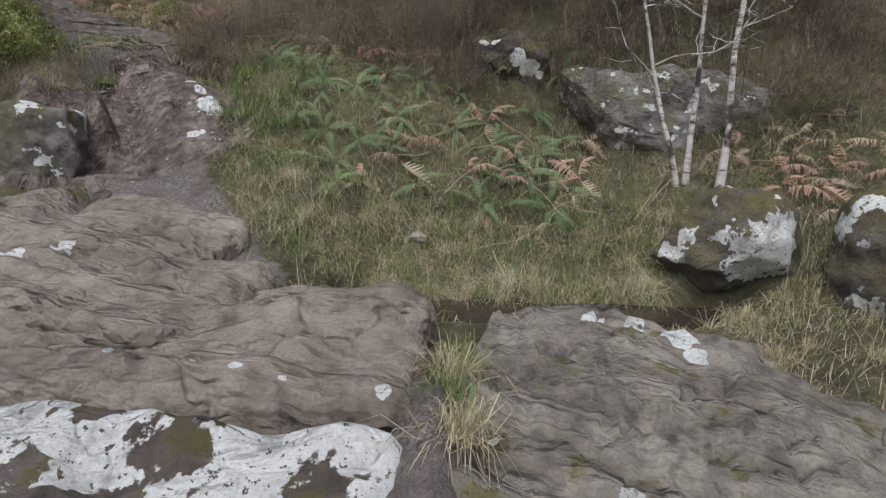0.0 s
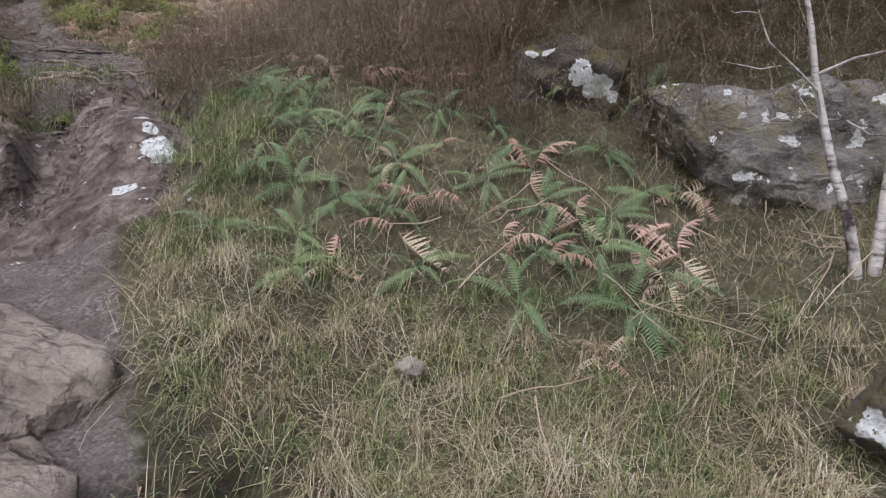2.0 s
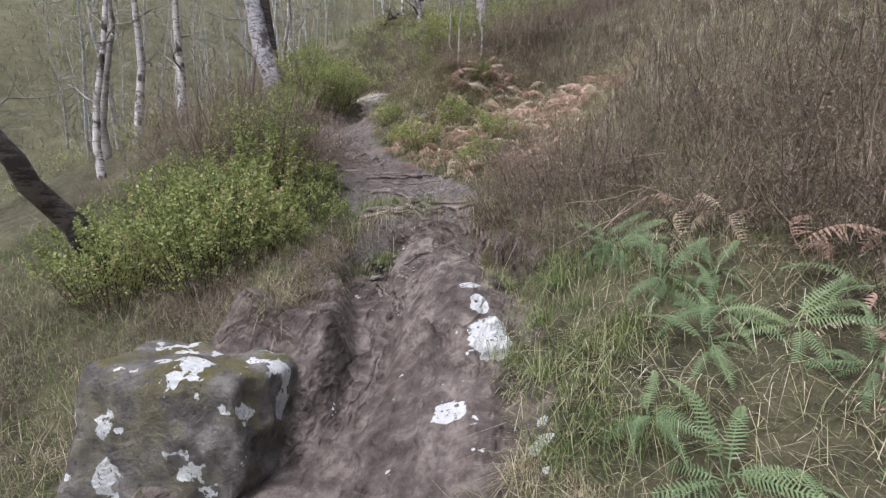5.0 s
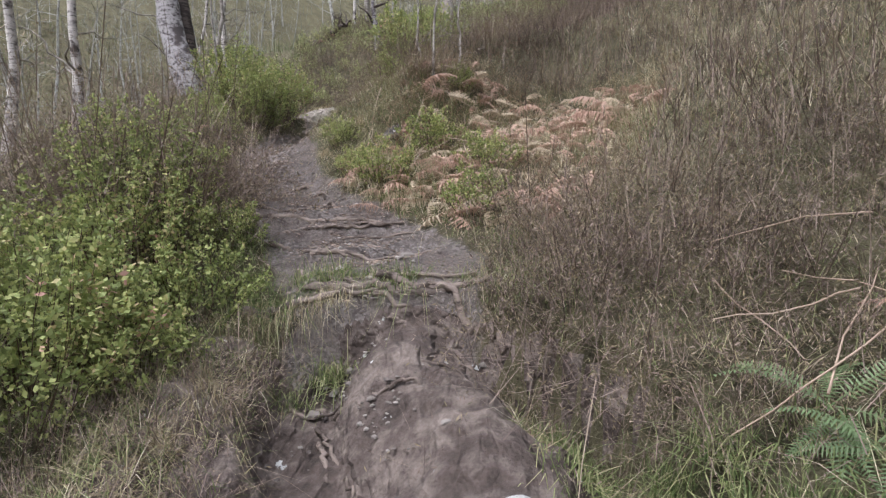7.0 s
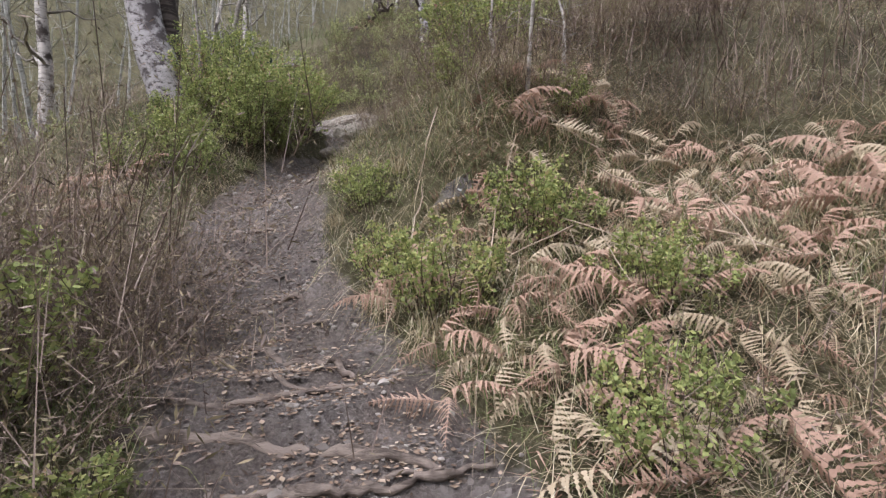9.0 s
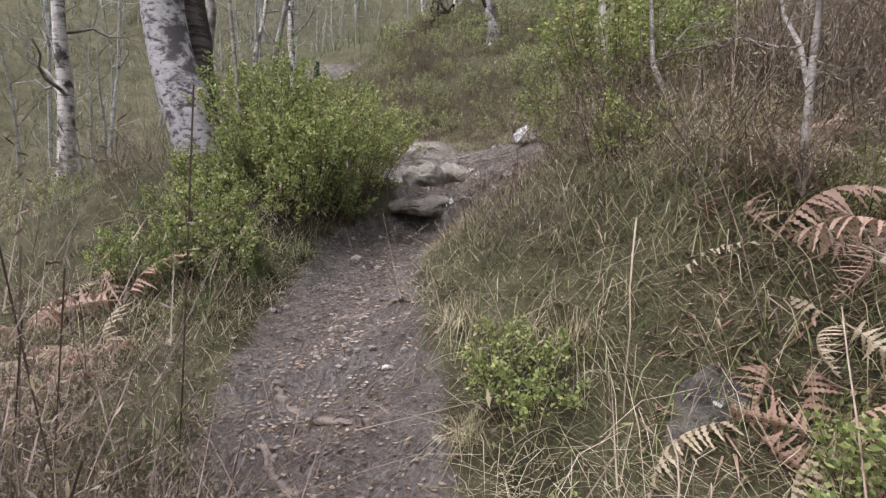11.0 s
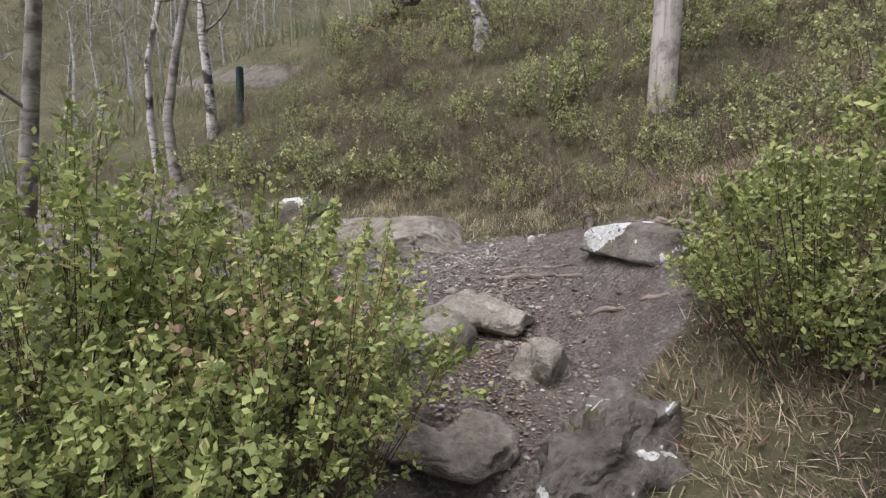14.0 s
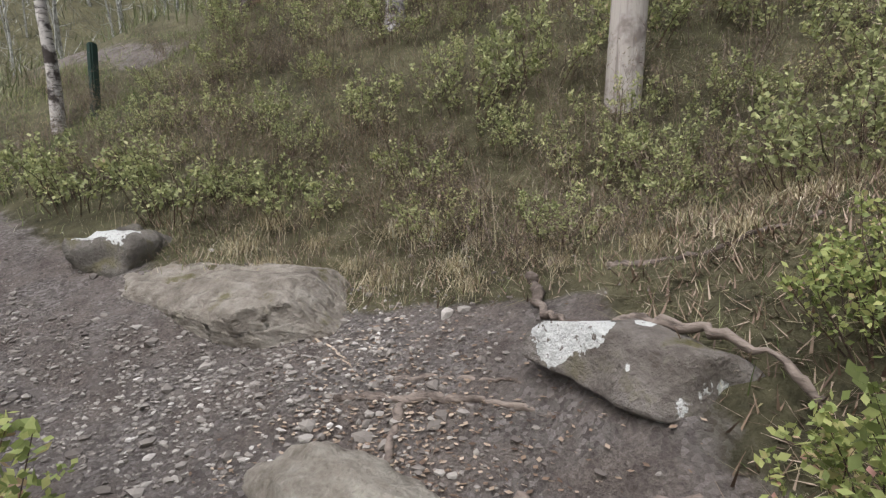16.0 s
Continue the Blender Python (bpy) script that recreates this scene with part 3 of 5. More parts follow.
# ---- rocks ----
def rock(name, at, size, turn=(0, 0, 0), seed=0, box=3.0, rough=0.12, mat=ROCK, label="", category="rock", level=4, layers=0.0, cuts=15, keep=0.66):
    """A weathered block: a rounded box broken by facets, hollows and beds."""
    bm = bmesh.new()
    bmesh.ops.create_icosphere(bm, subdivisions=level, radius=1)
    co = np.array([v.co for v in bm.verts])
    co /= (np.abs(co) ** box).sum(1, keepdims=True) ** (1 / box)
    r = np.random.default_rng(seed)
    for _ in range(cuts):
        nrm = r.normal(size=3)
        nrm /= np.linalg.norm(nrm)
        cut = r.uniform(keep, 0.98) * (np.abs(nrm) ** (box / (box - 1))).sum() ** ((box - 1) / box)
        over = np.maximum(co @ nrm - cut, 0)
        co -= over[:, None] * nrm * 0.95
    sz = np.array(size)
    m = Matrix.LocRotScale(at, Euler([radians(a) for a in turn]), None)
    o = Vector((seed * 3.7, seed * 1.3, 0))
    for v, c in zip(bm.verts, co * sz):
        p = Vector(c)
        q = p * (1.6 / max(sz[0], 0.35)) + o
        big = noise.fractal(q, 0.9, 2.1, 3)
        small = noise.fractal(p * 7 + o, 0.7, 2.1, 4)
        k = min(sz) * rough
        p = p + p.normalized() * (big * k + small * k * 0.35)
        if layers:
            bed = noise.fractal(Vector((p.x * 0.8 + 0.5 * p.y, p.y * 2.2, seed)), 0.8, 2.0, 4)
            crack = noise.fractal(Vector((p.x * 1.1 - 0.4 * p.y, p.y * 1.5 + 0.5 * p.x, seed + 9.0)), 0.6, 2.0, 3)
            pits = noise.fractal(Vector((p.x * 5, p.y * 8, seed + 4.0)), 0.7, 2.0, 3)
            if p.z > 0:
                p.z += layers * (0.11 * (math.floor(bed * 5) / 5) + 0.03 * bed + 0.016 * pits)
                p.z -= layers * 0.09 * max(0.0, 1 - abs(crack) / 0.045)
            else:
                p.z += layers * 0.05 * bed
            p.x += layers * 0.03 * pits
            p.y += layers * 0.05 * math.floor(bed * 4) / 4
        v.co = p
    me = bpy.data.meshes.new(name)
    bm.to_mesh(me)
    bm.free()
    me.polygons.foreach_set("use_smooth", np.ones(len(me.polygons), bool))
    me.materials.append(mat)
    ob = new(name, me)
    ob.matrix_world = m
    return tagged(ob, label, category)


rock("rock_slab", (-1.98, 3.04, -0.02), (2.03, 0.66, 0.42), (2, -1, -3), 11, 12.0, 0.1, SLAB, "broad brown sandstone slab worn smooth, split by shallow cracks", level=6, layers=1.0, cuts=5, keep=0.9)
rock("rock_slab", (-1.02, 1.9, -0.1), (1.05, 0.46, 0.34), (19, 0, -2), 14, 10.0, 0.16, FRONT, "broken sandstone edge crusted with white lichen", level=5, layers=0.6, cuts=6, keep=0.88)
rock("rock_slab", (-3.1, 2.0, -0.02), (1.0, 0.45, 0.34), (8, 0, -3), 15, 8.0, 0.14, SLAB, "brown sandstone ledge in front of the broad slab", level=5, layers=0.8, cuts=6, keep=0.88)
rock("rock_slab", (-2.25, 3.72, 0.2), (1.25, 0.62, 0.36), (5, 3, -18), 12, 6.0, 0.15, SLAB, "low brown sandstone ledge rising behind the broad slab", level=5, layers=0.9, cuts=7, keep=0.85)
rock("rock_slab", (-2.15, 4.5, 0.42), (0.75, 0.36, 0.24), (8, 4, -25), 16, 5.0, 0.16, SLAB, "worn sandstone ledge at the foot of the gully", level=5, layers=0.7, cuts=8, keep=0.8)
rock("rock_slab", (-3.3, 4.35, 0.45), (0.6, 0.4, 0.24), (6, -3, 20), 17, 5.0, 0.16, SLAB, "trodden sandstone ledge beside the square boulder", level=5, layers=0.7, cuts=8, keep=0.8)
rock("rock_slab", (1.15, 2.35, -0.15), (1.08, 1.5, 0.36), (2, 7, -14), 13, 6.0, 0.12, SLAB_GREY, "grey hollowed sandstone slab sloping into the pool", level=6, layers=1.0, cuts=8, keep=0.85)
rock("boulder", (2.32, 4.5, 0.56), (0.55, 0.42, 0.42), (0, 8, 20), 21, 3.6, 0.16, WHITE_FACE, "mossy boulder crusted with white lichen beside the pool", level=5, cuts=22, keep=0.58)
rock("boulder", (3.35, 4.0, 0.62), (0.55, 0.5, 0.5), (0, -10, 40), 22, 3.0, 0.16, LICHEN_ROCK, "mossy boulder with white lichen bands in rough grass", level=5)
rock("rock_outcrop", (2.5, 6.85, 1.4), (1.15, 0.5, 0.58), (-6, 0, -8), 23, 7.0, 0.3, MOSSY, "mossy grey outcrop under a heather overhang behind the birch", level=5, cuts=24, keep=0.62)
rock("rock_outcrop", (0.78, 7.36, 2.0), (0.55, 0.36, 0.45), (-14, 0, -14), 24, 5.0, 0.3, DARK_FACE, "dark rock with white lichen blotches in the heather bank", level=5, cuts=22, keep=0.62)
rock("boulder", (-3.8, 5.4, 0.93), (0.5, 0.4, 0.48), (-6, 5, 28), 25, 12.0, 0.14, BLOCK, "square dark boulder with lichen and moss on top", level=5, cuts=16, keep=0.74)
rock("stone", (-2.5, 5.3, 0.68), (0.2, 0.13, 0.12), (10, 10, 15), 28, 2.6, 0.25, ROCK, "flat pointed stone lying on the trodden earth", "stone", 3, cuts=26, keep=0.52)
rock("stone", (-2.88, 5.03, 0.64), (0.1, 0.15, 0.16), (0, 10, 0), 29, 2.6, 0.25, WHITE_TOP, "upright stone with a white lichen top", "stone", 3, cuts=26, keep=0.52)
rock("stone", (-0.12, 4.92, 0.44), (0.08, 0.06, 0.06), (0, 0, 20), 30, 2.6, 0.25, PALE, "small pale stone lying in the grass", "stone", 3, cuts=26, keep=0.52)
rock("boulder", (-5.72, 10.5, 3.26), (0.34, 0.3, 0.32), (0, 0, 30), 31, 3.0, 0.2, MOSSY, "mossy grey boulder half hidden by dead bracken", level=4)
rock("step_stone", (-8.74, 12.6, 3.97), (0.36, 0.17, 0.07), (10, 3, 10), 32, 4.0, 0.35, WORN_STEP, "overhanging sandstone lip that makes a high step", "step", 5, layers=0.3, cuts=10, keep=0.75)
rock("side_rock", (-7.98, 12.72, 3.86), (0.34, 0.52, 0.38), (16, -12, 18), 33, 4.5, 0.34, WHITE_TOP, "brown rock flanking the step with white lichen spots", level=5, cuts=26, keep=0.52)
rock("stone", (-8.5, 13.2, 4.08), (0.18, 0.16, 0.27), (0, 10, 30), 34, 2.2, 0.42, PALE, "pale pointed stone standing in the path", "stone", 5, cuts=26, keep=0.52)
rock("step_stone", (-9.1, 13.55, 4.3), (0.38, 0.19, 0.14), (8, -3, -10), 35, 4.5, 0.34, PALE, "pale rounded slab stone set across the path", "step", 5, cuts=26, keep=0.52)
rock("stone", (-9.1, 13.1, 4.2), (0.2, 0.15, 0.19), (0, 14, 40), 36, 6.0, 0.35, PALE, "grey stone wedged beside the step", "stone", 5, cuts=26, keep=0.52)
rock("boulder", (-8.2, 14.0, 4.73), (0.42, 0.17, 0.14), (0, 1, -32), 37, 7.0, 0.3, CORNER, "low rock with white lichen corners gripped by a root", level=4, cuts=26, keep=0.52)
rock("kerb_rock", (-10.75, 14.68, 4.58), (1.08, 0.42, 0.2), (8, -3, -10), 38, 3.0, 0.2, KERB, "weathered grey sandstone edge rising from the gravel", level=6, layers=0.35, cuts=8, keep=0.82)
rock("boulder", (-11.75, 14.75, 4.64), (0.34, 0.27, 0.3), (0, 0, 10), 39, 5.0, 0.3, WHITE_CAP, "small boulder with a white lichen cap at the gravel edge", level=4)
rock("boulder", (-6.9, 14.75, 4.85), (0.6, 0.22, 0.18), (0, 5, -15), 40, 3.0, 0.2, WHITE_TOP, "flat rock with white lichen under the bushes", level=4)

def gully_sheet():
    """Water-worn rock and packed earth of the gully, furrowed down its length."""
    uu, vv = np.meshgrid(np.arange(-0.95, 1.45, 0.02), np.arange(-0.1, 3.14, 0.02), indexing="ij")
    x, y = -2.9 + 0.904 * uu - 0.428 * vv, 5.2 + 0.428 * uu + 0.904 * vv
    k = in_gully(uu, vv)
    bend = uu + 0.1 * wobble(vv * 1.6, uu * 1.2, 60)
    furrow = wobble(bend * 13, vv * 1.7, 61) + 0.6 * wobble(bend * 29, vv * 3.4, 62) + 0.45 * wobble(bend * 55, vv * 8, 63)
    lumps = wobble(uu * 5, vv * 4, 64) + 0.5 * wobble(uu * 11, vv * 9, 65)
    ledge = np.floor(4 * (vv + 0.12 * lumps)) / 4 - vv
    z = land(x, y) + k * (0.014 * furrow + 0.026 * lumps + 0.1 * ledge + 0.014) - 0.1 * (1 - soft(k / 0.35))
    n = uu.shape[1]
    a, b = np.meshgrid(np.arange(uu.shape[0] - 1), np.arange(n - 1), indexing="ij")
    c = a * n + b
    me = quick_mesh("gully_rock", np.stack([x, y, z], -1).reshape(-1, 3), np.stack([c, c + n, c + n + 1, c + 1], -1).reshape(-1, 4), GULLY, True)
    tagged(new("gully_rock", me), "furrowed brown sandstone gully bed with white lichen discs", "rock")


gully_sheet()

# ---- pool ----
pool = [(0.78 + 1.7 * math.cos(a), 4.03 + 0.16 * max(0.0, math.cos(a)) ** 2 + (0.3 + 0.04 * math.sin(5 * a)) * math.sin(a), 0.0) for a in np.linspace(0, 2 * math.pi, 60, endpoint=False)]
bm = bmesh.new()
bm.faces.new([bm.verts.new(p) for p in pool])
me = bpy.data.meshes.new("water")
bm.to_mesh(me)
bm.free()
me.materials.append(WATER)
water = tagged(new("water", me), "dark shallow pool between the slab and the bank", "water", kind="structure")
water.location.z = 0.11

# ---- plants ----
def empty(name, label, category, group=""):
    return tagged(new(name), label, category, group)


def stand(x, y, turn=0.0, scale=1.0, sink=0.02, lean=0.0):
    return pose(x, y, lz(x, y) - sink, lean) @ pose(0, 0, 0, 0, 0, turn) @ Matrix.Diagonal((scale, scale, scale, 1))


def clear_of_walker(x, y, gap):
    """Keeps growth out of the walker's way."""
    return min(math.hypot(x - e[0], y - e[1]) for _, e, _, _ in PATH) > gap


def leaves_at(points, size, r, long=1.6):
    """Small folded leaves, one diamond each, turned at random."""
    n = len(points)
    a = headings(n, -40, 75, r)
    b = np.cross(a, headings(n, -90, 90, r))
    b /= np.linalg.norm(b, axis=1, keepdims=True)
    s = size * r.uniform(0.6, 1.25, (n, 1))
    v = np.stack([points, points + s * (0.5 * long * a + 0.5 * b), points + s * long * a, points + s * (0.5 * long * a - 0.5 * b)], 1)
    return v.reshape(-1, 3), np.arange(4 * n).reshape(-1, 4)


def bilberry_bush(seed, radius, height, stems, leaf_count, leaf, mat=BILBERRY, label="leafy green bilberry bush with fresh spring leaves"):
    r = np.random.default_rng(seed)
    ob = empty("bilberry_bush", label, "bush", "bilberry bushes")
    lines, tips = [], []
    for _ in range(stems):
        a, d = r.uniform(0, 6.28), radius * math.sqrt(r.uniform(0.0, 1.0))
        foot = np.array([0.45 * d * math.cos(a), 0.45 * d * math.sin(a), -0.05])
        top = np.array([d * math.cos(a), d * math.sin(a), height * (1 - 0.45 * (d / radius) ** 2) * r.uniform(0.65, 1.1)])
        p = crooked(foot, top, 5, 0.03, r)
        lines.append(tube(p, np.linspace(0.0038, 0.001, 5), 4))
        tips.append(p)
        for _ in range(4):
            k = r.uniform(0.35, 0.9)
            s = p[int(k * 4)]
            e = s + headings(1, 5, 70, r)[0] * r.uniform(0.1, 0.24) * height
            q = crooked(s, e, 4, 0.012, r)
            lines.append(ribbons(s[None], ((e - s) / np.linalg.norm(e - s))[None], np.array([np.linalg.norm(e - s)]), np.array([0.004]), np.array([0.0]), 1))
            tips.append(q)
    tagged(part("stemwork", quick_mesh("bush_stems", *joined(lines), STEM), ob, "thin brown stems"), kind="stuff")
    pick = r.integers(0, len(tips), leaf_count)
    main = r.uniform(size=leaf_count) < 0.4
    pick = np.where(main, 5 * r.integers(0, stems, leaf_count), pick)
    t = np.where(main, r.beta(4.0, 0.75, leaf_count), r.beta(2.2, 1.0, leaf_count)) * 0.999
    at = np.array([tips[i][min(int(k * (len(tips[i]) - 1)), len(tips[i]) - 2)] * (1 - (k * (len(tips[i]) - 1)) % 1) + tips[i][min(int(k * (len(tips[i]) - 1)) + 1, len(tips[i]) - 1)] * ((k * (len(tips[i]) - 1)) % 1) for i, k in zip(pick, t)])
    at += r.normal(size=at.shape) * 0.012
    tagged(part("foliage", quick_mesh("bush_leaves", *leaves_at(at, leaf, r), mat), ob, "small bright leaves"), kind="stuff")
    return ob


def heather_bush(seed, radius, height, twigs, green, label):
    r = np.random.default_rng(seed)
    ob = empty("heather_bush", label, "bush", "heather")
    a, d = r.uniform(0, 6.28, twigs), radius * np.sqrt(r.uniform(0, 1, twigs))
    base = np.stack([0.7 * d * np.cos(a), 0.7 * d * np.sin(a), np.full(twigs, -0.04)], 1)
    way = np.stack([0.7 * d / radius * np.cos(a), 0.7 * d / radius * np.sin(a), np.full(twigs, 0.62)], 1) + r.normal(size=(twigs, 3)) * 0.7
    way /= np.linalg.norm(way, axis=1, keepdims=True)
    length = height * r.uniform(0.35, 0.95, twigs)
    pieces = [ribbons(base, way, length, np.full(twigs, 0.003), r.uniform(-0.3, 0.7, twigs), 2, False)]
    tips = []
    for _ in range(9):
        k = r.uniform(0.2, 1.05, twigs)
        s = base + way * (length * k)[:, None]
        w = way * 0.45 + headings(twigs, -20, 70, r)
        w /= np.linalg.norm(w, axis=1, keepdims=True)
        ln = height * r.uniform(0.12, 0.34, twigs)
        pieces.append(ribbons(s, w, ln, np.full(twigs, 0.0024), r.uniform(-0.3, 0.3, twigs), 1, True))
        for _ in range(2):
            tips.append(s + w * (ln * r.uniform(0.2, 1.05, twigs))[:, None])
    tagged(part("brushwood", quick_mesh("heather_twigs", *joined(pieces), HEATHER), ob, "wiry brown twigs"), kind="stuff")
    tips = np.concatenate(tips)
    shoots = tips[r.integers(0, len(tips), 2 * green)] + r.normal(size=(2 * green, 3)) * 0.022
    tagged(part("foliage", quick_mesh("heather_shoots", *leaves_at(shoots[:green], 0.0042, r, 5.5), HEATH_GREEN), ob, "dull olive shoots"), kind="stuff")
    tagged(part("withered_growth", quick_mesh("heather_dead_shoots", *leaves_at(shoots[green:], 0.0038, r, 5.5), HEATHER), ob, "withered brown shoots"), kind="stuff")
    return ob


def tussock(seed, blades, length, mat, name, label):
    r = np.random.default_rng(seed)
    b = np.concatenate([r.normal(size=(blades, 2)) * 0.055, np.full((blades, 1), -0.02)], 1)
    way = headings(blades, 30, 88, r)
    v, q = ribbons(b, way, length * r.uniform(0.5, 1.15, blades), r.uniform(0.003, 0.006, blades), r.uniform(0.5, 1.3, blades), 2)
    return tagged(new(name, quick_mesh(name, v, q, mat)), label, "grass", "grass tussocks")


def frond_mesh(seed, length, wide, pairs, mat, double=False, droop=0.55, curl=0.0):
    """One fern frond along +x from the origin, in one piece: a bowed midrib with leaflets, toothed again on bracken."""
    r = np.random.default_rng(seed)
    stations = 2 * pairs + 2
    t = np.linspace(0, 1, stations)
    line = np.stack([length * t * (1 - 0.12 * droop * t), 0.05 * np.sin(3.2 * t + seed) * length, length * (0.75 * t - droop * t * t * 1.05)], 1)
    half = np.linspace(0.004, 0.001, stations)[:, None] * np.array([[0, 1, 0]])
    verts = list(np.concatenate([line - half, line + half]))
    faces = [(k, k + 1, stations + k + 1, stations + k) for k in range(stations - 1)]
    step = length / stations
    teeth = 10 if double else 3
    for k in range(pairs):
        at = 2 * k + 1
        u = at / stations
        if u < 0.12:
            continue
        reach = wide * (1 - u) ** (0.9 if double else 0.7) * min(1, 0.5 + 2.6 * (u - 0.1)) * r.uniform(0.85, 1.1) + 0.006
        for sgn, row in ((-1, 0), (1, stations)):
            w = np.array([0.4 + 0.15 * r.normal() * curl, sgn, -0.1 - 0.5 * curl * r.uniform(0, 1)])
            w /= np.linalg.norm(w)
            sag = (0.12 + 0.5 * curl * r.uniform(0, 1)) * reach
            root_mid = 0.5 * (verts[row + at] + verts[row + at + 1])
            a, b = row + at, row + at + 1
            for q in range(1, teeth + 1):
                f = q / teeth
                mid = root_mid + reach * f * w - np.array([0, 0, sag * f * f])
                broad = (1 - f) ** 0.6 * (0.55 * step if not double else 0.8 * step * (1.2 if q % 2 else 0.4))
                ahead = np.array([broad + 0.0006, 0, broad * 0.25])
                verts += [mid - ahead, mid + ahead]
                c = len(verts) - 2
                faces.append((a, b, c + 1, c))
                a, b = c, c + 1
    return quick_mesh("frond", verts, faces, mat)


def fern(name, fronds, count, low, high, label, group, r, roll=0.6):
    ob = empty(name, label, "fern", group)
    for k in range(count):
        f = part("frond", fronds[r.integers(len(fronds))], ob)
        f.rotation_euler = Euler((r.uniform(-roll, roll), -radians(r.uniform(low, high)), 6.283 * k / count + r.uniform(-0.4, 0.4)))
        f.scale = [r.uniform(0.75, 1.15)] * 3
    return ob


PLACED = set()


def scatter(proto, spots, r, low=0.8, high=1.2, sink=0.03, lean=0.0):
    """Copies of the given plants at the given spots; the first ones are moved, not copied."""
    fresh = [ob for ob in proto if ob.name not in PLACED]
    PLACED.update(ob.name for ob in proto)
    for x, y in spots:
        m = stand(x, y, r.uniform(0, 360), r.uniform(low, high), sink, lean)
        if fresh:
            fresh.pop().matrix_basis = m
        else:
            copy_thing(proto[r.integers(len(proto))], m)


def spots_in(x0, x1, y0, y1, gap, r, gate=None, path_gap=0.1, walker=0.45, limit=400):
    """Spots about gap apart in a stretch of the plan, off the path and the bare rock."""
    out = []
    n = int((x1 - x0) * (y1 - y0) / gap**2 * 3)
    xs, ys = r.uniform(x0, x1, n), r.uniform(y0, y1, n)
    ok = (worn(xs, ys) < 0.5 - path_gap) & ~on_rock(xs, ys)
    for x, y, k in zip(xs, ys, ok):
        if k and len(out) < limit and (gate is None or gate(x, y)) and clear_of_walker(x, y, walker) and all((x - a) ** 2 + (y - b) ** 2 > gap * gap for a, b in out):
            out.append((x, y))
    return out


r = np.random.default_rng(21)
# bilberry
big = [bilberry_bush(k, 0.6, 0.95, 75, 8600, 0.0185) for k in (1, 2)]
scatter(big, [(-8.9, 11.75), (-8.8, 11.2), (-9.35, 12.2), (-9.5, 11.4), (-5.35, 6.75), (-5.75, 7.45), (-5.0, 6.35), (-6.2, 6.9), (-7.3, 13.0), (-6.75, 13.35), (-6.7, 12.4), (-6.3, 7.9), (-5.9, 6.0)], r, 0.92, 1.15)
small = [bilberry_bush(k, 0.4, 0.52, 34, 2900, 0.018, label="low bilberry bush with bright green leaves") for k in (3, 4)]
scatter(small, [(-8.35, 10.25), (-8.75, 10.35), (-8.6, 9.9), (-5.5, 8.0), (-5.05, 7.45), (-4.75, 6.85), (-7.15, 13.6), (-7.0, 12.2), (-7.55, 13.35), (-5.3, 9.65), (-5.75, 9.75), (-6.2, 10.1), (-4.2, 9.3), (-5.35, 11.15), (-7.3, 12.9), (-7.5, 14.0), (-4.4, 10.0), (-5.1, 10.2), (-9.1, 10.6), (-6.3, 11.2), (-8.7, 11.5), (-8.65, 10.95), (-9.0, 10.95)], r, 0.7, 1.15)
far_bil = [bilberry_bush(k, 0.5, 0.5, 18, 1500, 0.02, BILBERRY_HAZED, label="green bilberry bush on the heath slope") for k in (5, 6)]
scatter(far_bil, spots_in(-14, -6.2, 15.2, 19.8, 0.5, r, limit=110), r, 0.75, 1.2)
scatter(far_bil, spots_in(-16, -10.2, 8.5, 13.2, 1.1, r, lambda x, y: x < -10.3, limit=26), r, 0.8, 1.3)
# heather
tall = [heather_bush(k, 0.5, 0.58, 85, 1900, "tall brown heather bush, bare and wiry") for k in (11, 12, 13)]
low_h = [heather_bush(k, 0.42, 0.36, 75, 700, "low brown heather clump") for k in (14, 15)]
scatter(tall, spots_in(-3.3, 5.0, 6.2, 9.4, 0.33, r, lambda x, y: y > 7.6 - 0.6 * (x > 1.0) - 0.25 * (x < -2) - 0.9 * (x > 3.0), limit=230), r, 0.7, 1.3)
scatter(tall, spots_in(-0.6, 4.6, 7.1, 8.3, 0.26, r, lambda x, y: not (0.3 < x < 1.3 and y < 7.45) and not (1.3 < x < 3.7 and y < 7.4), limit=70) + [(0.1, 7.2), (1.5, 7.2), (0.45, 7.72), (0.8, 7.78), (1.2, 7.72), (0.0, 7.5), (0.3, 6.98), (1.35, 6.9)], r, 0.6, 1.1)
big_h = [heather_bush(k, 0.62, 0.95, 190, 4200, "tall dense brown heather bush leaning over the path") for k in (16, 17)]
scatter(big_h, [(-6.65, 8.05), (-7.05, 8.4), (-7.4, 8.75), (-6.3, 7.75), (-6.8, 7.7)], r, 1.2, 1.4)
scatter(tall, [(-2.75, 7.75), (-3.2, 8.2), (-3.3, 8.75), (-2.5, 8.3), (-3.6, 9.2), (-6.15, 8.3), (-6.6, 8.65), (-7.0, 8.95), (-6.5, 8.15), (-6.9, 8.5), (-7.4, 9.0), (-5.6, 10.85), (-5.9, 11.0), (-6.3, 8.0), (-6.75, 8.2), (-7.1, 8.6), (-6.05, 7.95)], r, 0.85, 1.2)
scatter(low_h, spots_in(-4.9, -3.9, 5.6, 7.3, 0.4, r, limit=12) + spots_in(-7.5, -4.4, 3.6, 6.2, 0.42, r, limit=36) + spots_in(-9, -6.6, 6.5, 9.2, 0.6, r, limit=14), r, 0.8, 1.2)
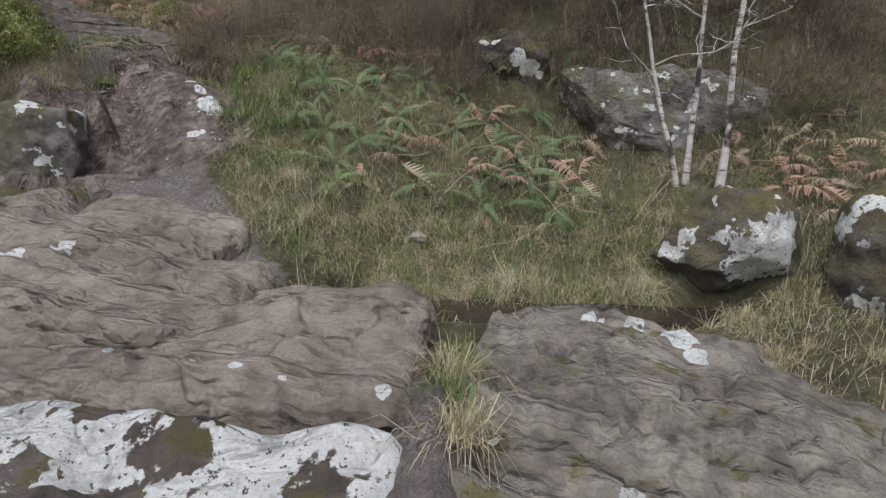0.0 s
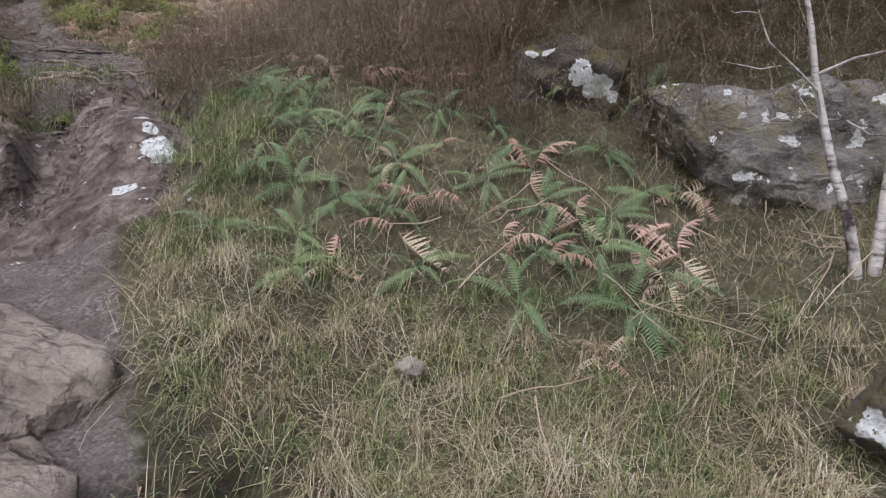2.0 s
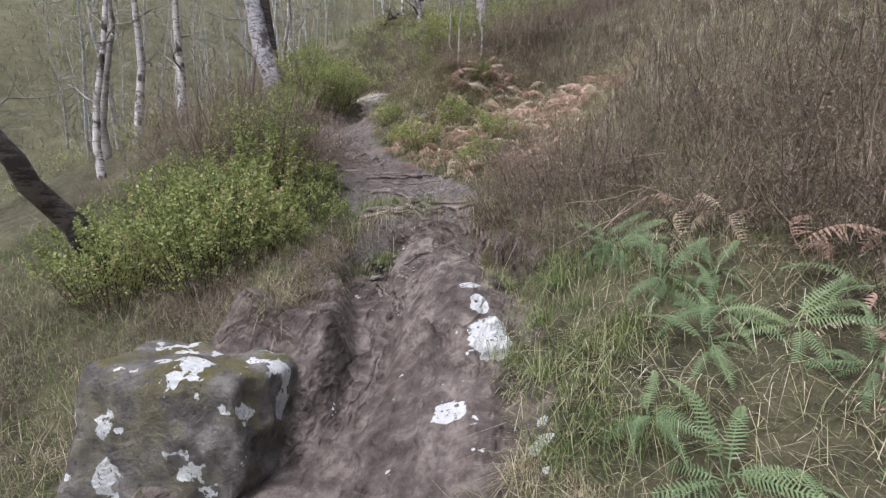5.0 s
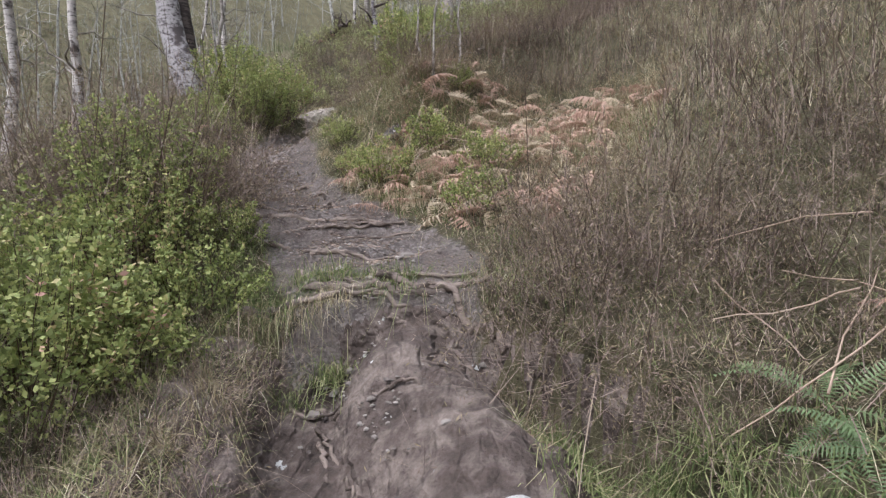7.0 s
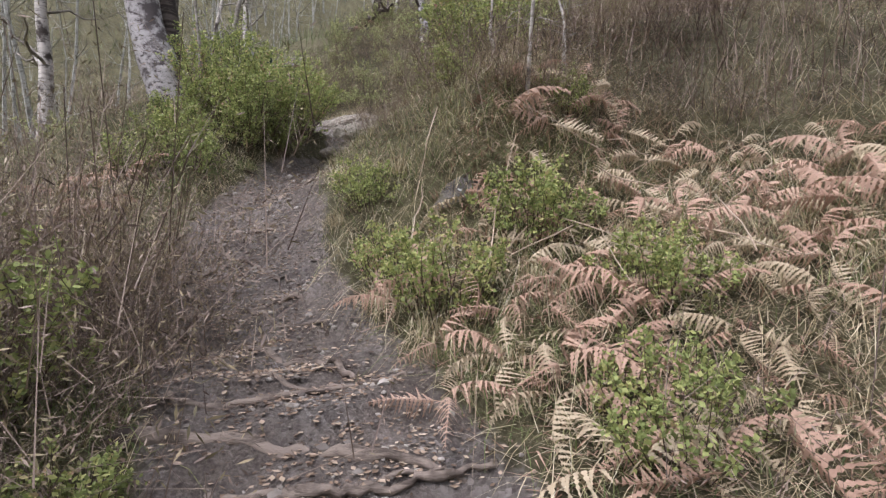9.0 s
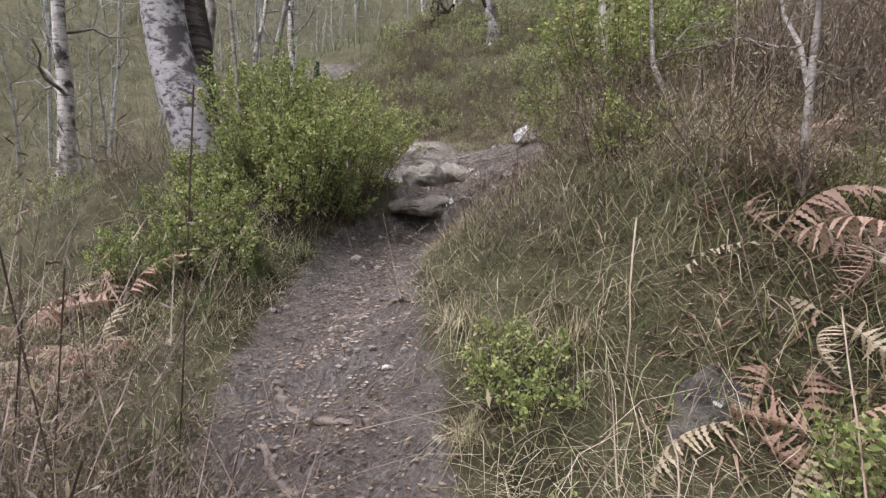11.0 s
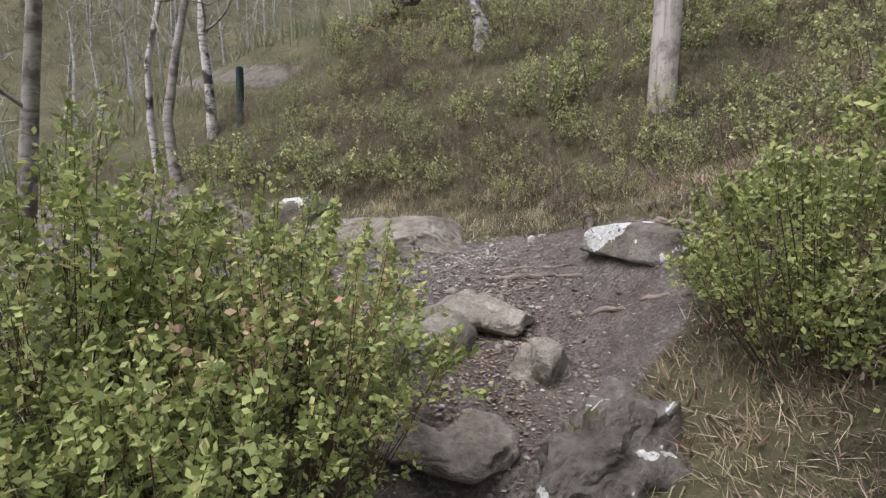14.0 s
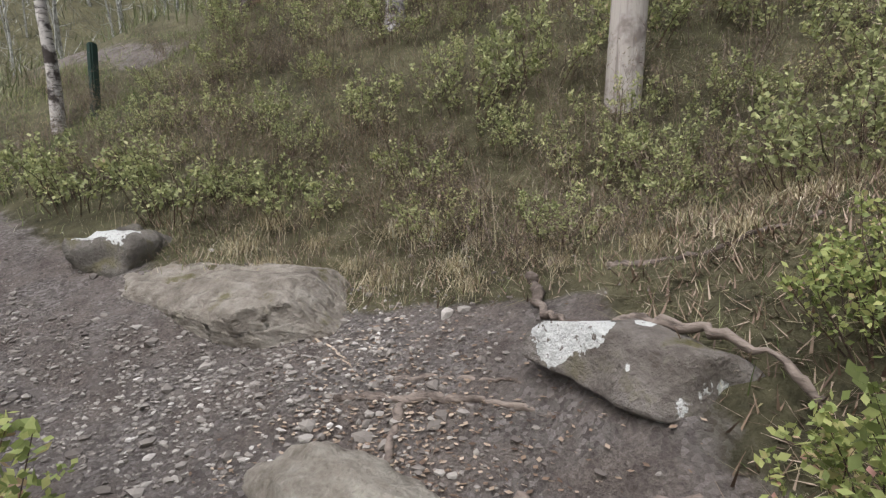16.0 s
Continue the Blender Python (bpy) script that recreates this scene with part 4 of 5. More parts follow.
scatter(tall, spots_in(-13.5, -6.0, 15.5, 19.5, 0.62, r, limit=60) + spots_in(-6.9, -4.2, 11.4, 15.5, 0.62, r, limit=26) + spots_in(-18, -13, 12.5, 19, 0.95, r, limit=26) + spots_in(-12.5, -9.4, 8.2, 12.8, 0.8, r, lambda x, y: x < -9.9 or y > 12, limit=16), r, 0.8, 1.25)
scatter(low_h, spots_in(-11.5, -6.5, 14.9, 16.0, 0.5, r, limit=16) + [(-8.45, 16.3), (-8.9, 16.35), (-8.05, 16.1), (-7.7, 16.5), (-6.8, 11.0), (-6.5, 10.75), (-7.05, 11.5), (-6.7, 11.7), (-7.1, 12.0)], r, 0.7, 1.0)
# ferns
fronds = [frond_mesh(k, 0.55, 0.085, 24, FERN, False, 0.6) for k in (1, 2, 3)]
proto = [fern("fern", fronds, n, -42, 18, "green hard fern with long arching fronds", "ferns on the bank", r) for n in (8, 10)]
scatter(proto, spots_in(-1.5, 1.4, 5.45, 7.2, 0.34, r, limit=32) + [(-1.6, 6.9), (-1.95, 7.2), (-1.3, 6.75), (-2.05, 7.35), (-0.9, 5.35)], r, 0.7, 1.0, -0.07, 24)
scatter(proto, [(0.25, 2.3)], r, 0.4, 0.5)
# dead bracken
brown = [frond_mesh(k, 0.55, 0.14, 17, m, True, 0.75, 1.7) for k, m in ((4, BRACKEN), (5, BRACKEN), (6, PALE_BRACKEN), (7, BRACKEN), (8, PALE_BRACKEN))]
proto = [fern("dead_bracken", brown, n, -40, 22, "collapsed dead bracken, pinkish brown and curled", "dead bracken", r, 1.5) for n in (3, 4, 5)]
bracken_spots = spots_in(-5.6, -3.3, 9.1, 11.7, 0.19, r, lambda x, y: x + 0.5 * y > -0.85, limit=120)
bracken_spots += [(-0.5, 6.25), (-0.35, 5.75), (-0.7, 6.85), (1.15, 6.0), (1.3, 5.7), (0.6, 5.75), (-0.2, 6.6), (3.1, 5.5), (3.4, 5.2), (2.9, 5.9), (3.7, 5.6), (-1.4, 7.6), (-0.6, 7.5), (-8.15, 9.5), (-8.4, 9.75), (-8.0, 9.2), (-8.7, 9.6), (-5.0, 9.15), (-4.6, 9.3), (-8.3, 9.3), (-8.55, 9.35), (-7.8, 8.9), (3.0, 5.2), (3.5, 5.9), (-1.0, 7.3), (-1.7, 7.7), (0.0, 7.5), (-13.6, 18.4), (-13.3, 18.5), (-13.9, 18.7), (-14.1, 18.9), (-13.0, 18.3)]
bracken_spots += spots_in(-0.9, 1.7, 5.2, 6.9, 0.5, r, limit=8) + spots_in(2.7, 4.4, 4.7, 6.2, 0.35, r, limit=12)
scatter(proto, bracken_spots, r, 0.6, 1.05, -0.05, 20)
# grass tussocks
straw = [tussock(k, 300, 0.5, STRAW, "grass_tussock", "bleached drooping grass tussock") for k in (31, 32)]
green = [tussock(k, 230, 0.4, GRASS, "grass_tussock", "green drooping grass tussock") for k in (33, 34)]
scatter(straw, spots_in(-1.6, 2.1, 4.36, 5.4, 0.24, r, limit=40) + [(-0.3, 4.36), (0.0, 4.38), (0.25, 4.35), (0.55, 4.37), (0.85, 4.35), (1.15, 4.38), (1.4, 4.42), (1.7, 4.48), (2.0, 4.1), (2.2, 3.85), (2.15, 3.5)] + spots_in(2.05, 4.0, 2.0, 4.1, 0.28, r, limit=32) + spots_in(-1.9, -1.1, 5.1, 5.8, 0.22, r, limit=6)
        + spots_in(-6.9, -4.6, 8.9, 10.4, 0.34, r, limit=16, path_gap=0.2) + spots_in(-4.9, -4.3, 6.6, 7.6, 0.28, r, limit=6) + spots_in(-11, -7.2, 14.7, 15.5, 0.27, r, limit=34)
        + [(0.16, 2.75), (0.2, 2.2)], r, 0.75, 1.15)
scatter(green, spots_in(-1.9, 2.0, 4.35, 5.7, 0.26, r, limit=40) + spots_in(-2.1, -1.2, 5.3, 6.6, 0.24, r, limit=10) + spots_in(-2.4, -1.5, 6.6, 7.4, 0.24, r, limit=8)
        + [(0.15, 2.5), (0.22, 2.9), (-4.85, 7.6), (-5.45, 8.05), (-5.9, 8.35), (-3.0, 7.5), (-2.85, 7.25), (-3.45, 8.5), (-3.7, 8.9), (-1.7, 6.1), (-1.85, 6.45), (-2.0, 6.75), (-2.2, 7.0), (-2.45, 7.3), (-2.7, 7.5), (-4.5, 7.55), (-4.65, 7.7), (-4.35, 7.75), (-4.35, 8.15), (-4.15, 8.2), (-4.7, 8.0), (-4.55, 8.1), (-3.75, 8.35)] + spots_in(-9.2, -7.9, 10.0, 11.2, 0.34, r, limit=8, path_gap=0.2), r, 0.75, 1.15)


THATCH = leaf_material("thatch", [(0.1, (0.1, 0.085, 0.05)), (0.4, (0.22, 0.19, 0.11)), (0.7, (0.3, 0.28, 0.15)), (1, (0.42, 0.34, 0.23))], through_light=0.1)


def turf(name, count, x0, x1, y0, y1, low, high, mat, label, gate=None, tilt=(25, 85), wide=(0.002, 0.0045), segs=2):
    """Blades of grass over a stretch of ground, as one piece of stuff."""
    q = np.random.default_rng(len(name) + count)
    x, y = q.uniform(x0, x1, count), q.uniform(y0, y1, count)
    k = (worn(x, y) < q.uniform(0.15, 0.7, count)) & ~on_rock(x, y) & (wobble(x * 2.2, y * 2.2, count % 97) > q.uniform(-2.0, 0.6, count))
    if gate is not None:
        k &= gate(x, y)
    x, y = x[k], y[k]
    base = np.stack([x, y, land(x, y) - 0.01], 1)
    v, f = ribbons(base, headings(len(x), *tilt, q), q.uniform(low, high, len(x)), q.uniform(*wide, len(x)), q.uniform(0.1, 0.9, len(x)) * (1 if segs > 1 else 0.15), segs)
    tagged(new(name, quick_mesh(name, v, f, mat)), label, "grass", kind="stuff")


def off_pool(x, y):
    return (y > 3.6) & (to_line(x, y, POOL)[0] > 0.25)


def bank(x, y):
    ferny = (np.hypot((x + 0.05) / 1.6, (y - 6.4) / 1.15) < 1) & (np.sin(37 * x + 23 * y) + np.sin(29 * y - 41 * x) > 0.35)
    return off_pool(x, y) & ~ferny & ~((x > 0.9) & (y > 6.95)) & ~((x > -1.4) & (y > 7.55) & (np.sin(7 * x + 6 * y) < 0.6)) & ~((x > 3.2) & (y > 6.2)) & ~((x > -3) & (y > 8.3) & (np.sin(9 * x + 5 * y) < 0.5))


turf("green_grass", 80000, -7.5, 4.5, 3.7, 11.0, 0.08, 0.3, GRASS, "short green grass over the bank and path edges", bank, (5, 75), wide=(0.003, 0.006))
turf("dry_grass", 64000, -7.5, 4.5, 3.7, 11.0, 0.08, 0.34, STRAW, "bleached dry grass over the bank", bank, (0, 70), wide=(0.0025, 0.005))
turf("slope_grass", 22000, -19, -13, 12, 20, 0.1, 0.34, GRASS, "rough grass on the slope below the wood", wide=(0.005, 0.01))
turf("hill_grass", 42000, -13, -5.5, 8.5, 18.5, 0.06, 0.2, GRASS, "green grass on the upper slope", wide=(0.002, 0.0045))
turf("hill_dry_grass", 42000, -13, -5.5, 8.5, 18.5, 0.06, 0.2, STRAW, "dry grass on the upper slope", wide=(0.002, 0.0045))
turf("pool_grass", 9000, 1.9, 4.6, 1.2, 4.4, 0.08, 0.26, STRAW, "rough dry grass beyond the pool", wide=(0.003, 0.006))
turf("outer_grass", 42000, -8.5, -3.2, 3.0, 8.5, 0.08, 0.26, GRASS, "grass beside the lower path", wide=(0.003, 0.006))
turf("dead_stalks", 7000, -9, 4.2, 4.6, 12.5, 0.25, 0.8, TWIG, "long dead stalks lying over the growth", bank, (0, 45), (0.0025, 0.0045))
turf("heath_brush", 45000, -6, 5.5, 9.4, 18, 0.15, 0.5, HEATHER, "brown heather brush over the upper bank", lambda x, y: (x + 0.5 * y > -0.6) & ~((x < -3.1) & (y < 11.9)), (15, 85), (0.005, 0.011), 1)
turf("bank_brush", 16000, -1.5, 5.2, 7.15, 9.6, 0.12, 0.42, HEATHER, "brown heather brush under the taller bushes", lambda x, y: (y > 7.5) | (x > 3.6), (0, 80), (0.003, 0.006))
turf("upper_straw", 12000, -4.6, 0.5, 9.6, 13.5, 0.15, 0.45, STRAW, "bleached grass among the upper heather", None, (0, 70), (0.003, 0.006))
turf("step_straw", 9000, -9.4, -7.9, 9.2, 11.6, 0.1, 0.4, STRAW, "bleached grass and dead stalks under the bushes", None, (0, 60), (0.002, 0.0045))
turf("terrace_litter", 26000, -12, -6.2, 14.4, 16.4, 0.03, 0.12, LITTER, "brown litter along the foot of the heath", None, (-5, 60), (0.004, 0.012), 1)
turf("fallen_bracken", 24000, -7.6, -4.8, 10.3, 12.9, 0.03, 0.1, LITTER, "crumbled brown bracken beside the upper path", None, (-10, 50), (0.004, 0.011), 1)
turf("corner_litter", 12000, -8.2, -6.2, 12.6, 15.0, 0.03, 0.14, LITTER, "brown litter and dry grass under the bushes", None, (-5, 65), (0.004, 0.014), 1)
turf("straw_tangle", 17000, -1.9, 3.6, 4.4, 7.7, 0.18, 0.6, STRAW, "tangle of bleached dead grass over the ferny bank", bank, (0, 50), (0.002, 0.004))
turf("litter", 80000, -12, 4.4, 3.7, 16.5, 0.02, 0.07, LITTER, "brown leaf litter between the plants", off_pool, (-5, 25), (0.008, 0.02), 1)
turf("bracken_straw", 15000, -6.4, -3.0, 8.9, 12.0, 0.2, 0.55, STRAW, "bleached grass and stalks through the dead bracken", None, (0, 55), (0.002, 0.004))
turf("bracken_grass", 9000, -6.4, -3.0, 8.9, 11.6, 0.12, 0.38, GRASS, "green grass through the dead bracken", lambda x, y: np.sin(3.1 * x + 1.7 * y) + np.sin(4.3 * y - 2.2 * x) > 0.1, (10, 75), (0.003, 0.006))
turf("bracken_litter", 16000, -5.8, -3.0, 9.0, 11.8, 0.05, 0.16, BRACKEN, "crumbled bracken litter under the dead fronds", None, (-15, 40), (0.006, 0.014), 1)
turf("thatch", 90000, -12, 4.4, 3.8, 16.5, 0.06, 0.2, THATCH, "flattened dead grass and moss thatch", bank, (-5, 28), (0.004, 0.01), 1)

# ---- litter and gravel on the path ----
def flakes(name, count, mat, label):
    q = np.random.default_rng(count)
    k = q.integers(6, len(TREAD) - 1, count)
    t = q.uniform(0, 1, (count, 1))
    p = TREAD_XY[np.minimum(k, len(TREAD) - 2), :2] * (1 - t) + TREAD_XY[np.minimum(k, len(TREAD) - 2) + 1, :2] * t
    p = p + q.normal(size=(count, 2)) * 0.3
    base = np.stack([p[:, 0], p[:, 1], land(p[:, 0], p[:, 1]) + 0.006], 1)
    v, f = leaves_at(base, 0.018, q, 1.7)
    v[:, 2] = np.repeat(base[:, 2], 4) + (v[:, 2] - np.repeat(base[:, 2], 4)) * 0.25
    tagged(new(name, quick_mesh(name, v, f, mat)), label, "litter", kind="stuff")


flakes("path_litter", 15000, LITTER, "dry leaves and chips trodden into the path")


def gravel():
    q = np.random.default_rng(5)
    n = 8000
    k = np.concatenate([q.integers(5, len(TREAD) - 1, n // 3)])
    t = q.uniform(0, 1, (len(k), 1))
    k = np.minimum(k, len(TREAD) - 2)
    a = TREAD_XY[k, :2] * (1 - t) + TREAD_XY[k + 1, :2] * t + q.normal(size=(len(k), 2)) * 0.26
    terr = np.array(TERRACE)
    k = q.integers(1, 3, n - len(a))
    t = q.uniform(0, 1, (len(k), 1))
    b = terr[k, :2] * (1 - t) + terr[k + 1, :2] * t + q.normal(size=(len(k), 2)) * 0.4
    p = np.concatenate([a, b])
    bm = bmesh.new()
    bmesh.ops.create_icosphere(bm, subdivisions=1, radius=1)
    one = np.array([v.co for v in bm.verts])
    tri = np.array([[v.index for v in f.verts] for f in bm.faces])
    bm.free()
    s = np.exp(q.normal(size=(n, 1, 1)) * 0.5) * 0.0085 * q.uniform(0.6, 1.3, (n, 1, 3)) * np.array([1, 1, 0.6])
    c = np.concatenate([p, (land(p[:, 0], p[:, 1]) + 0.002)[:, None]], 1)[:, None]
    v = (one[None] * (1 + 0.2 * q.normal(size=(n, len(one), 1))) * s + c).reshape(-1, 3)
    f = (tri[None] + np.arange(n)[:, None, None] * len(one)).reshape(-1, 3)
    tagged(new("gravel", quick_mesh("gravel", v, f, PEBBLE)), "small grey and pale stones loose on the path", "gravel", kind="stuff")


PEBBLE = leaf_material("pebbles", [(0.1, (0.12, 0.105, 0.095)), (0.5, (0.22, 0.2, 0.18)), (0.9, (0.36, 0.34, 0.31)), (1, (0.55, 0.53, 0.5))], 0.9, 0.0)
gravel()

# ---- roots and sticks ----
def root(points, thick, seed, label="worn tree root crossing the path", name="root", mat=ROOT, lift=-0.15, thin=0.45):
    q = np.random.default_rng(seed)
    for _ in range(2):
        a, b = np.array(points[:-1], float), np.array(points[1:], float)
        points = [tuple(points[0])] + [tuple(c) for c in np.stack([0.75 * a + 0.25 * b, 0.25 * a + 0.75 * b], 1).reshape(-1, 2)] + [tuple(points[-1])]
    thick *= 0.78
    p = []
    for (ax, ay), (bx, by) in zip(points[:-1], points[1:]):
        for t in np.linspace(0, 1, 4)[:-1]:
            p.append((ax + (bx - ax) * t, ay + (by - ay) * t))
    p = np.array(p + [points[-1]])
    p[1:-1] += q.normal(size=(len(p) - 2, 2)) * 0.006
    z = land(p[:, 0], p[:, 1]) + thick * lift + np.convolve(q.normal(size=len(p) + 4), np.ones(5) / 5, 'valid') * thick * 1.1
    z[0] -= thick
    z[-1] -= thick
    v, f = tube(np.c_[p, z], thick * np.linspace(1, thin, len(p)) * (1 + 0.3 * np.convolve(q.normal(size=len(p) + 2), np.ones(3) / 3, 'valid')), 9, 0, 0.13, seed)
    return tagged(new(name, quick_mesh(name, v, f, mat, True)), label, name)


root([(-5.75, 8.35), (-5.3, 8.68), (-4.75, 8.95)], 0.05, 1, "thick root forming a step across the path")
root([(-4.95, 8.25), (-4.55, 8.5), (-4.1, 8.75)], 0.035, 2)
root([(-4.75, 7.8), (-4.3, 8.0), (-3.95, 8.1), (-3.55, 8.35)], 0.04, 3, "long root along the lip of the earth step")
root([(-4.1, 7.98), (-3.7, 8.0), (-3.3, 7.95)], 0.028, 4)
root([(-5.3, 8.2), (-4.9, 8.5), (-4.5, 8.65)], 0.03, 5)
root([(-6.75, 9.0), (-6.45, 9.25), (-6.05, 9.55)], 0.035, 6)
root([(-6.9, 9.3), (-6.55, 9.5), (-6.3, 9.65)], 0.022, 7)
root([(-6.85, 9.5), (-6.8, 9.3), (-6.85, 9.05)], 0.02, 8)
root([(-7.75, 10.5), (-7.45, 10.6), (-7.1, 10.6)], 0.03, 9)
root([(-5.9, 8.7), (-5.6, 8.95), (-5.2, 9.2)], 0.025, 10)
root([(-9.35, 13.95), (-9.05, 14.0), (-8.75, 14.05), (-8.45, 13.95)], 0.03, 11, "pale bent root gripping the trodden earth")
root([(-9.06, 14.0), (-9.0, 13.75), (-8.85, 13.55)], 0.028, 12, "pale forked root reaching down the path")
root([(-9.2, 14.1), (-8.9, 14.15), (-8.6, 14.1)], 0.02, 13)
root([(-8.5, 13.72), (-8.2, 13.6), (-7.85, 13.62)], 0.03, 14, "dark broken root lying in the earth")
root([(-8.75, 14.75), (-8.6, 14.4), (-8.3, 14.12)], 0.03, 15, "smooth pale root over the white-cornered rock", lift=1.2)
root([(-8.3, 14.12), (-8.0, 13.98), (-7.7, 13.8)], 0.03, 16, "smooth pale root along the rock", lift=3.5)
root([(-8.4, 14.75), (-8.05, 14.6), (-7.6, 14.65)], 0.025, 17)
root([(-9.9, 14.45), (-9.6, 14.25), (-9.35, 14.1)], 0.012, 18, "thin twig on the gravel", "twig", TWIG)
root([(-4.1, 7.35), (-3.85, 7.15), (-3.7, 6.9)], 0.018, 19)
root([(-4.3, 7.55), (-3.95, 7.5), (-3.6, 7.55)], 0.02, 20)
root([(-5.05, 8.55), (-4.8, 8.75), (-4.35, 9.0)], 0.022, 21)
for k in range(10):
    sx, sy = [(-6.3, 9.3), (-5.9, 9.05), (-5.5, 8.9), (-5.1, 8.65), (-4.7, 8.4), (-4.35, 8.05), (-7.1, 9.95), (-6.7, 9.6), (-4.95, 8.75), (-5.75, 8.85), (-4.1, 7.75)][k]
    ln, a = r.uniform(0.28, 0.55), 0.55 + r.normal() * 0.35
    root([(sx - ln * math.cos(a), sy - ln * math.sin(a)), (sx + r.normal() * 0.05, sy + r.normal() * 0.05), (sx + ln * math.cos(a), sy + ln * math.sin(a))], r.uniform(0.018, 0.036), 200 + k)
for k in range(46):
    a = r.uniform(0, 6.28)
    sx, sy = [(-4.6, 9.9), (0.2, 6.2), (-5.0, 10.6), (-2.0, 7.6), (2.6, 5.6), (-8.6, 10.0), (0.8, 5.4)][k % 7]
    sx, sy, ln = sx + r.normal() * 0.55, sy + r.normal() * 0.4, r.uniform(0.25, 0.7)
    if clear_of_walker(sx, sy, 0.7):
        z0 = lz(sx, sy)
        p = crooked((sx, sy, z0 + r.uniform(0.05, 0.3)), (sx + ln * math.cos(a), sy + ln * math.sin(a), lz(sx + ln * math.cos(a), sy + ln * math.sin(a)) + r.uniform(0.03, 0.35)), 6, 0.02, r)
        tagged(new("dead_stick", quick_mesh("dead_stick", *tube(p, np.linspace(0.0042, 0.0022, 6), 5), TWIG, True)), "thin bleached dead stick caught in the growth", "stick", "dead sticks")

def at_gully(u, v):
    return -2.9 + 0.904 * u - 0.428 * v, 5.2 + 0.428 * u + 0.904 * v


scatter(low_h, [at_gully(*q) for q in ((-0.8, 0.75), (-0.78, 1.15), (-0.8, 1.6), (-0.82, 2.05), (-1.05, 1.0), (-1.1, 1.5), (-1.05, 2.4), (-1.2, 0.6))], r, 0.7, 1.05)
scatter(straw, [at_gully(*q) for q in ((-0.6, 1.4), (-0.65, 1.9), (-0.7, 2.3), (-0.5, 3.0), (-0.28, 3.07), (-0.7, 2.92), (-0.85, 2.85), (0.02, 3.2), (-0.75, 2.5))], r, 0.5, 0.75, 0.03, 40)
scatter(green, [at_gully(*q) for q in ((-0.4, 3.1), (-0.75, 2.95))], r, 0.5, 0.7, 0.03, 40)
for k, line in enumerate(([(-0.75, 2.9), (-0.3, 3.02), (0.1, 3.13), (0.45, 3.12)], [(0.0, 3.2), (0.35, 3.12), (0.65, 2.92), (0.95, 2.55)], [(-0.5, 3.15), (0.0, 3.3), (0.6, 3.2)], [(0.1, 2.62), (0.35, 2.66), (0.62, 2.5)], [(-0.2, 2.55), (-0.02, 2.3), (0.15, 1.95)], [(-0.45, 2.8), (-0.3, 2.62), (-0.1, 2.66)])):
    root([at_gully(*q) for q in line], (0.032, 0.036, 0.028, 0.014, 0.014, 0.016)[k], 300 + k, "worn root along the head of the gully", lift=0.5)


def hanging_roots():
    """Fine roots and dead grass that hang from the head of the gully."""
    q = np.random.default_rng(91)
    n = 260
    u = np.concatenate([q.normal(size=220) * 0.17 - 0.42, q.uniform(0.0, 0.8, 40)])
    v = gully_lip(u) + q.normal(size=n) * 0.03 + 0.03
    x, y = at_gully(u, v)
    top_u, top_v = at_gully(u, v + 0.15)
    base = np.stack([x, y, land(top_u, top_v) - q.uniform(0.0, 0.08, n)], 1)
    a = q.normal(size=n) * 0.7
    way = np.stack([(0.428 * np.cos(a) + 0.9 * np.sin(a)) * 0.45, (-0.904 * np.cos(a) + 0.42 * np.sin(a)) * 0.45, q.uniform(-0.5, 0.35, n)], 1)
    w, f = ribbons(base, way, q.uniform(0.06, 0.3, n) * q.uniform(0.4, 1, n), q.uniform(0.002, 0.004, n), q.uniform(0.4, 1.3, n), 3)
    tagged(new("hanging_roots", quick_mesh("hanging_roots", w, f, STRAW)), "pale fine roots and dead grass hanging from the lip", "roots", kind="stuff")


hanging_roots()

# ---- trees ----
def tree(name, at, top, thick, bark, limbs, seed, label, spread_r=1.5, twigs=14, low=0.45, bow=0.06, rings=12, sides=12, fine=BIRCH, flare=0.35):
    """A tapered trunk from at to top, with limbs that fork into twigs; bare in early spring."""
    q = np.random.default_rng(seed)
    ob = empty(name, label, "tree")
    ob.location = at
    top = np.array(top, float) - np.array(at)
    p = crooked((0, 0, -0.15), top, rings, bow, q)
    rad = thick * np.linspace(1, 0.25, rings) * (1 + flare * np.exp(-np.linspace(0, 6, rings)))
    part("trunk", quick_mesh("trunk", *tube(p, rad, sides, 0, 0.035, seed), bark, True), ob, "ridged pale trunk" if bark is OLD_BIRCH else "")
    fine_lines = []
    for k in range(limbs):
        s = p[int(rings * q.uniform(low, 0.95))]
        e = s + headings(1, 10, 65, q)[0] * spread_r * q.uniform(0.5, 1.1)
        b = crooked(s, e, 7, 0.06 * spread_r, q)
        part("limb", quick_mesh("limb", *tube(b, thick * np.linspace(0.3, 0.08, 7), 6), fine, True), ob)
        for _ in range(twigs):
            s2 = b[q.integers(2, 7)]
            e2 = s2 + headings(1, -25, 60, q)[0] * spread_r * q.uniform(0.15, 0.5)
            fine_lines.append(tube(crooked(s2, e2, 5, 0.03 * spread_r, q), np.linspace(max(0.0028, 0.03 * thick), 0.0015, 5), 3))
    if fine_lines:
        tagged(part("brushwood", quick_mesh("twigs", *joined(fine_lines), fine), ob, "fine bare twigs"), kind="stuff")
    return ob


def on_land(x, y, dz=0.0):
    return (x, y, lz(x, y) + dz)


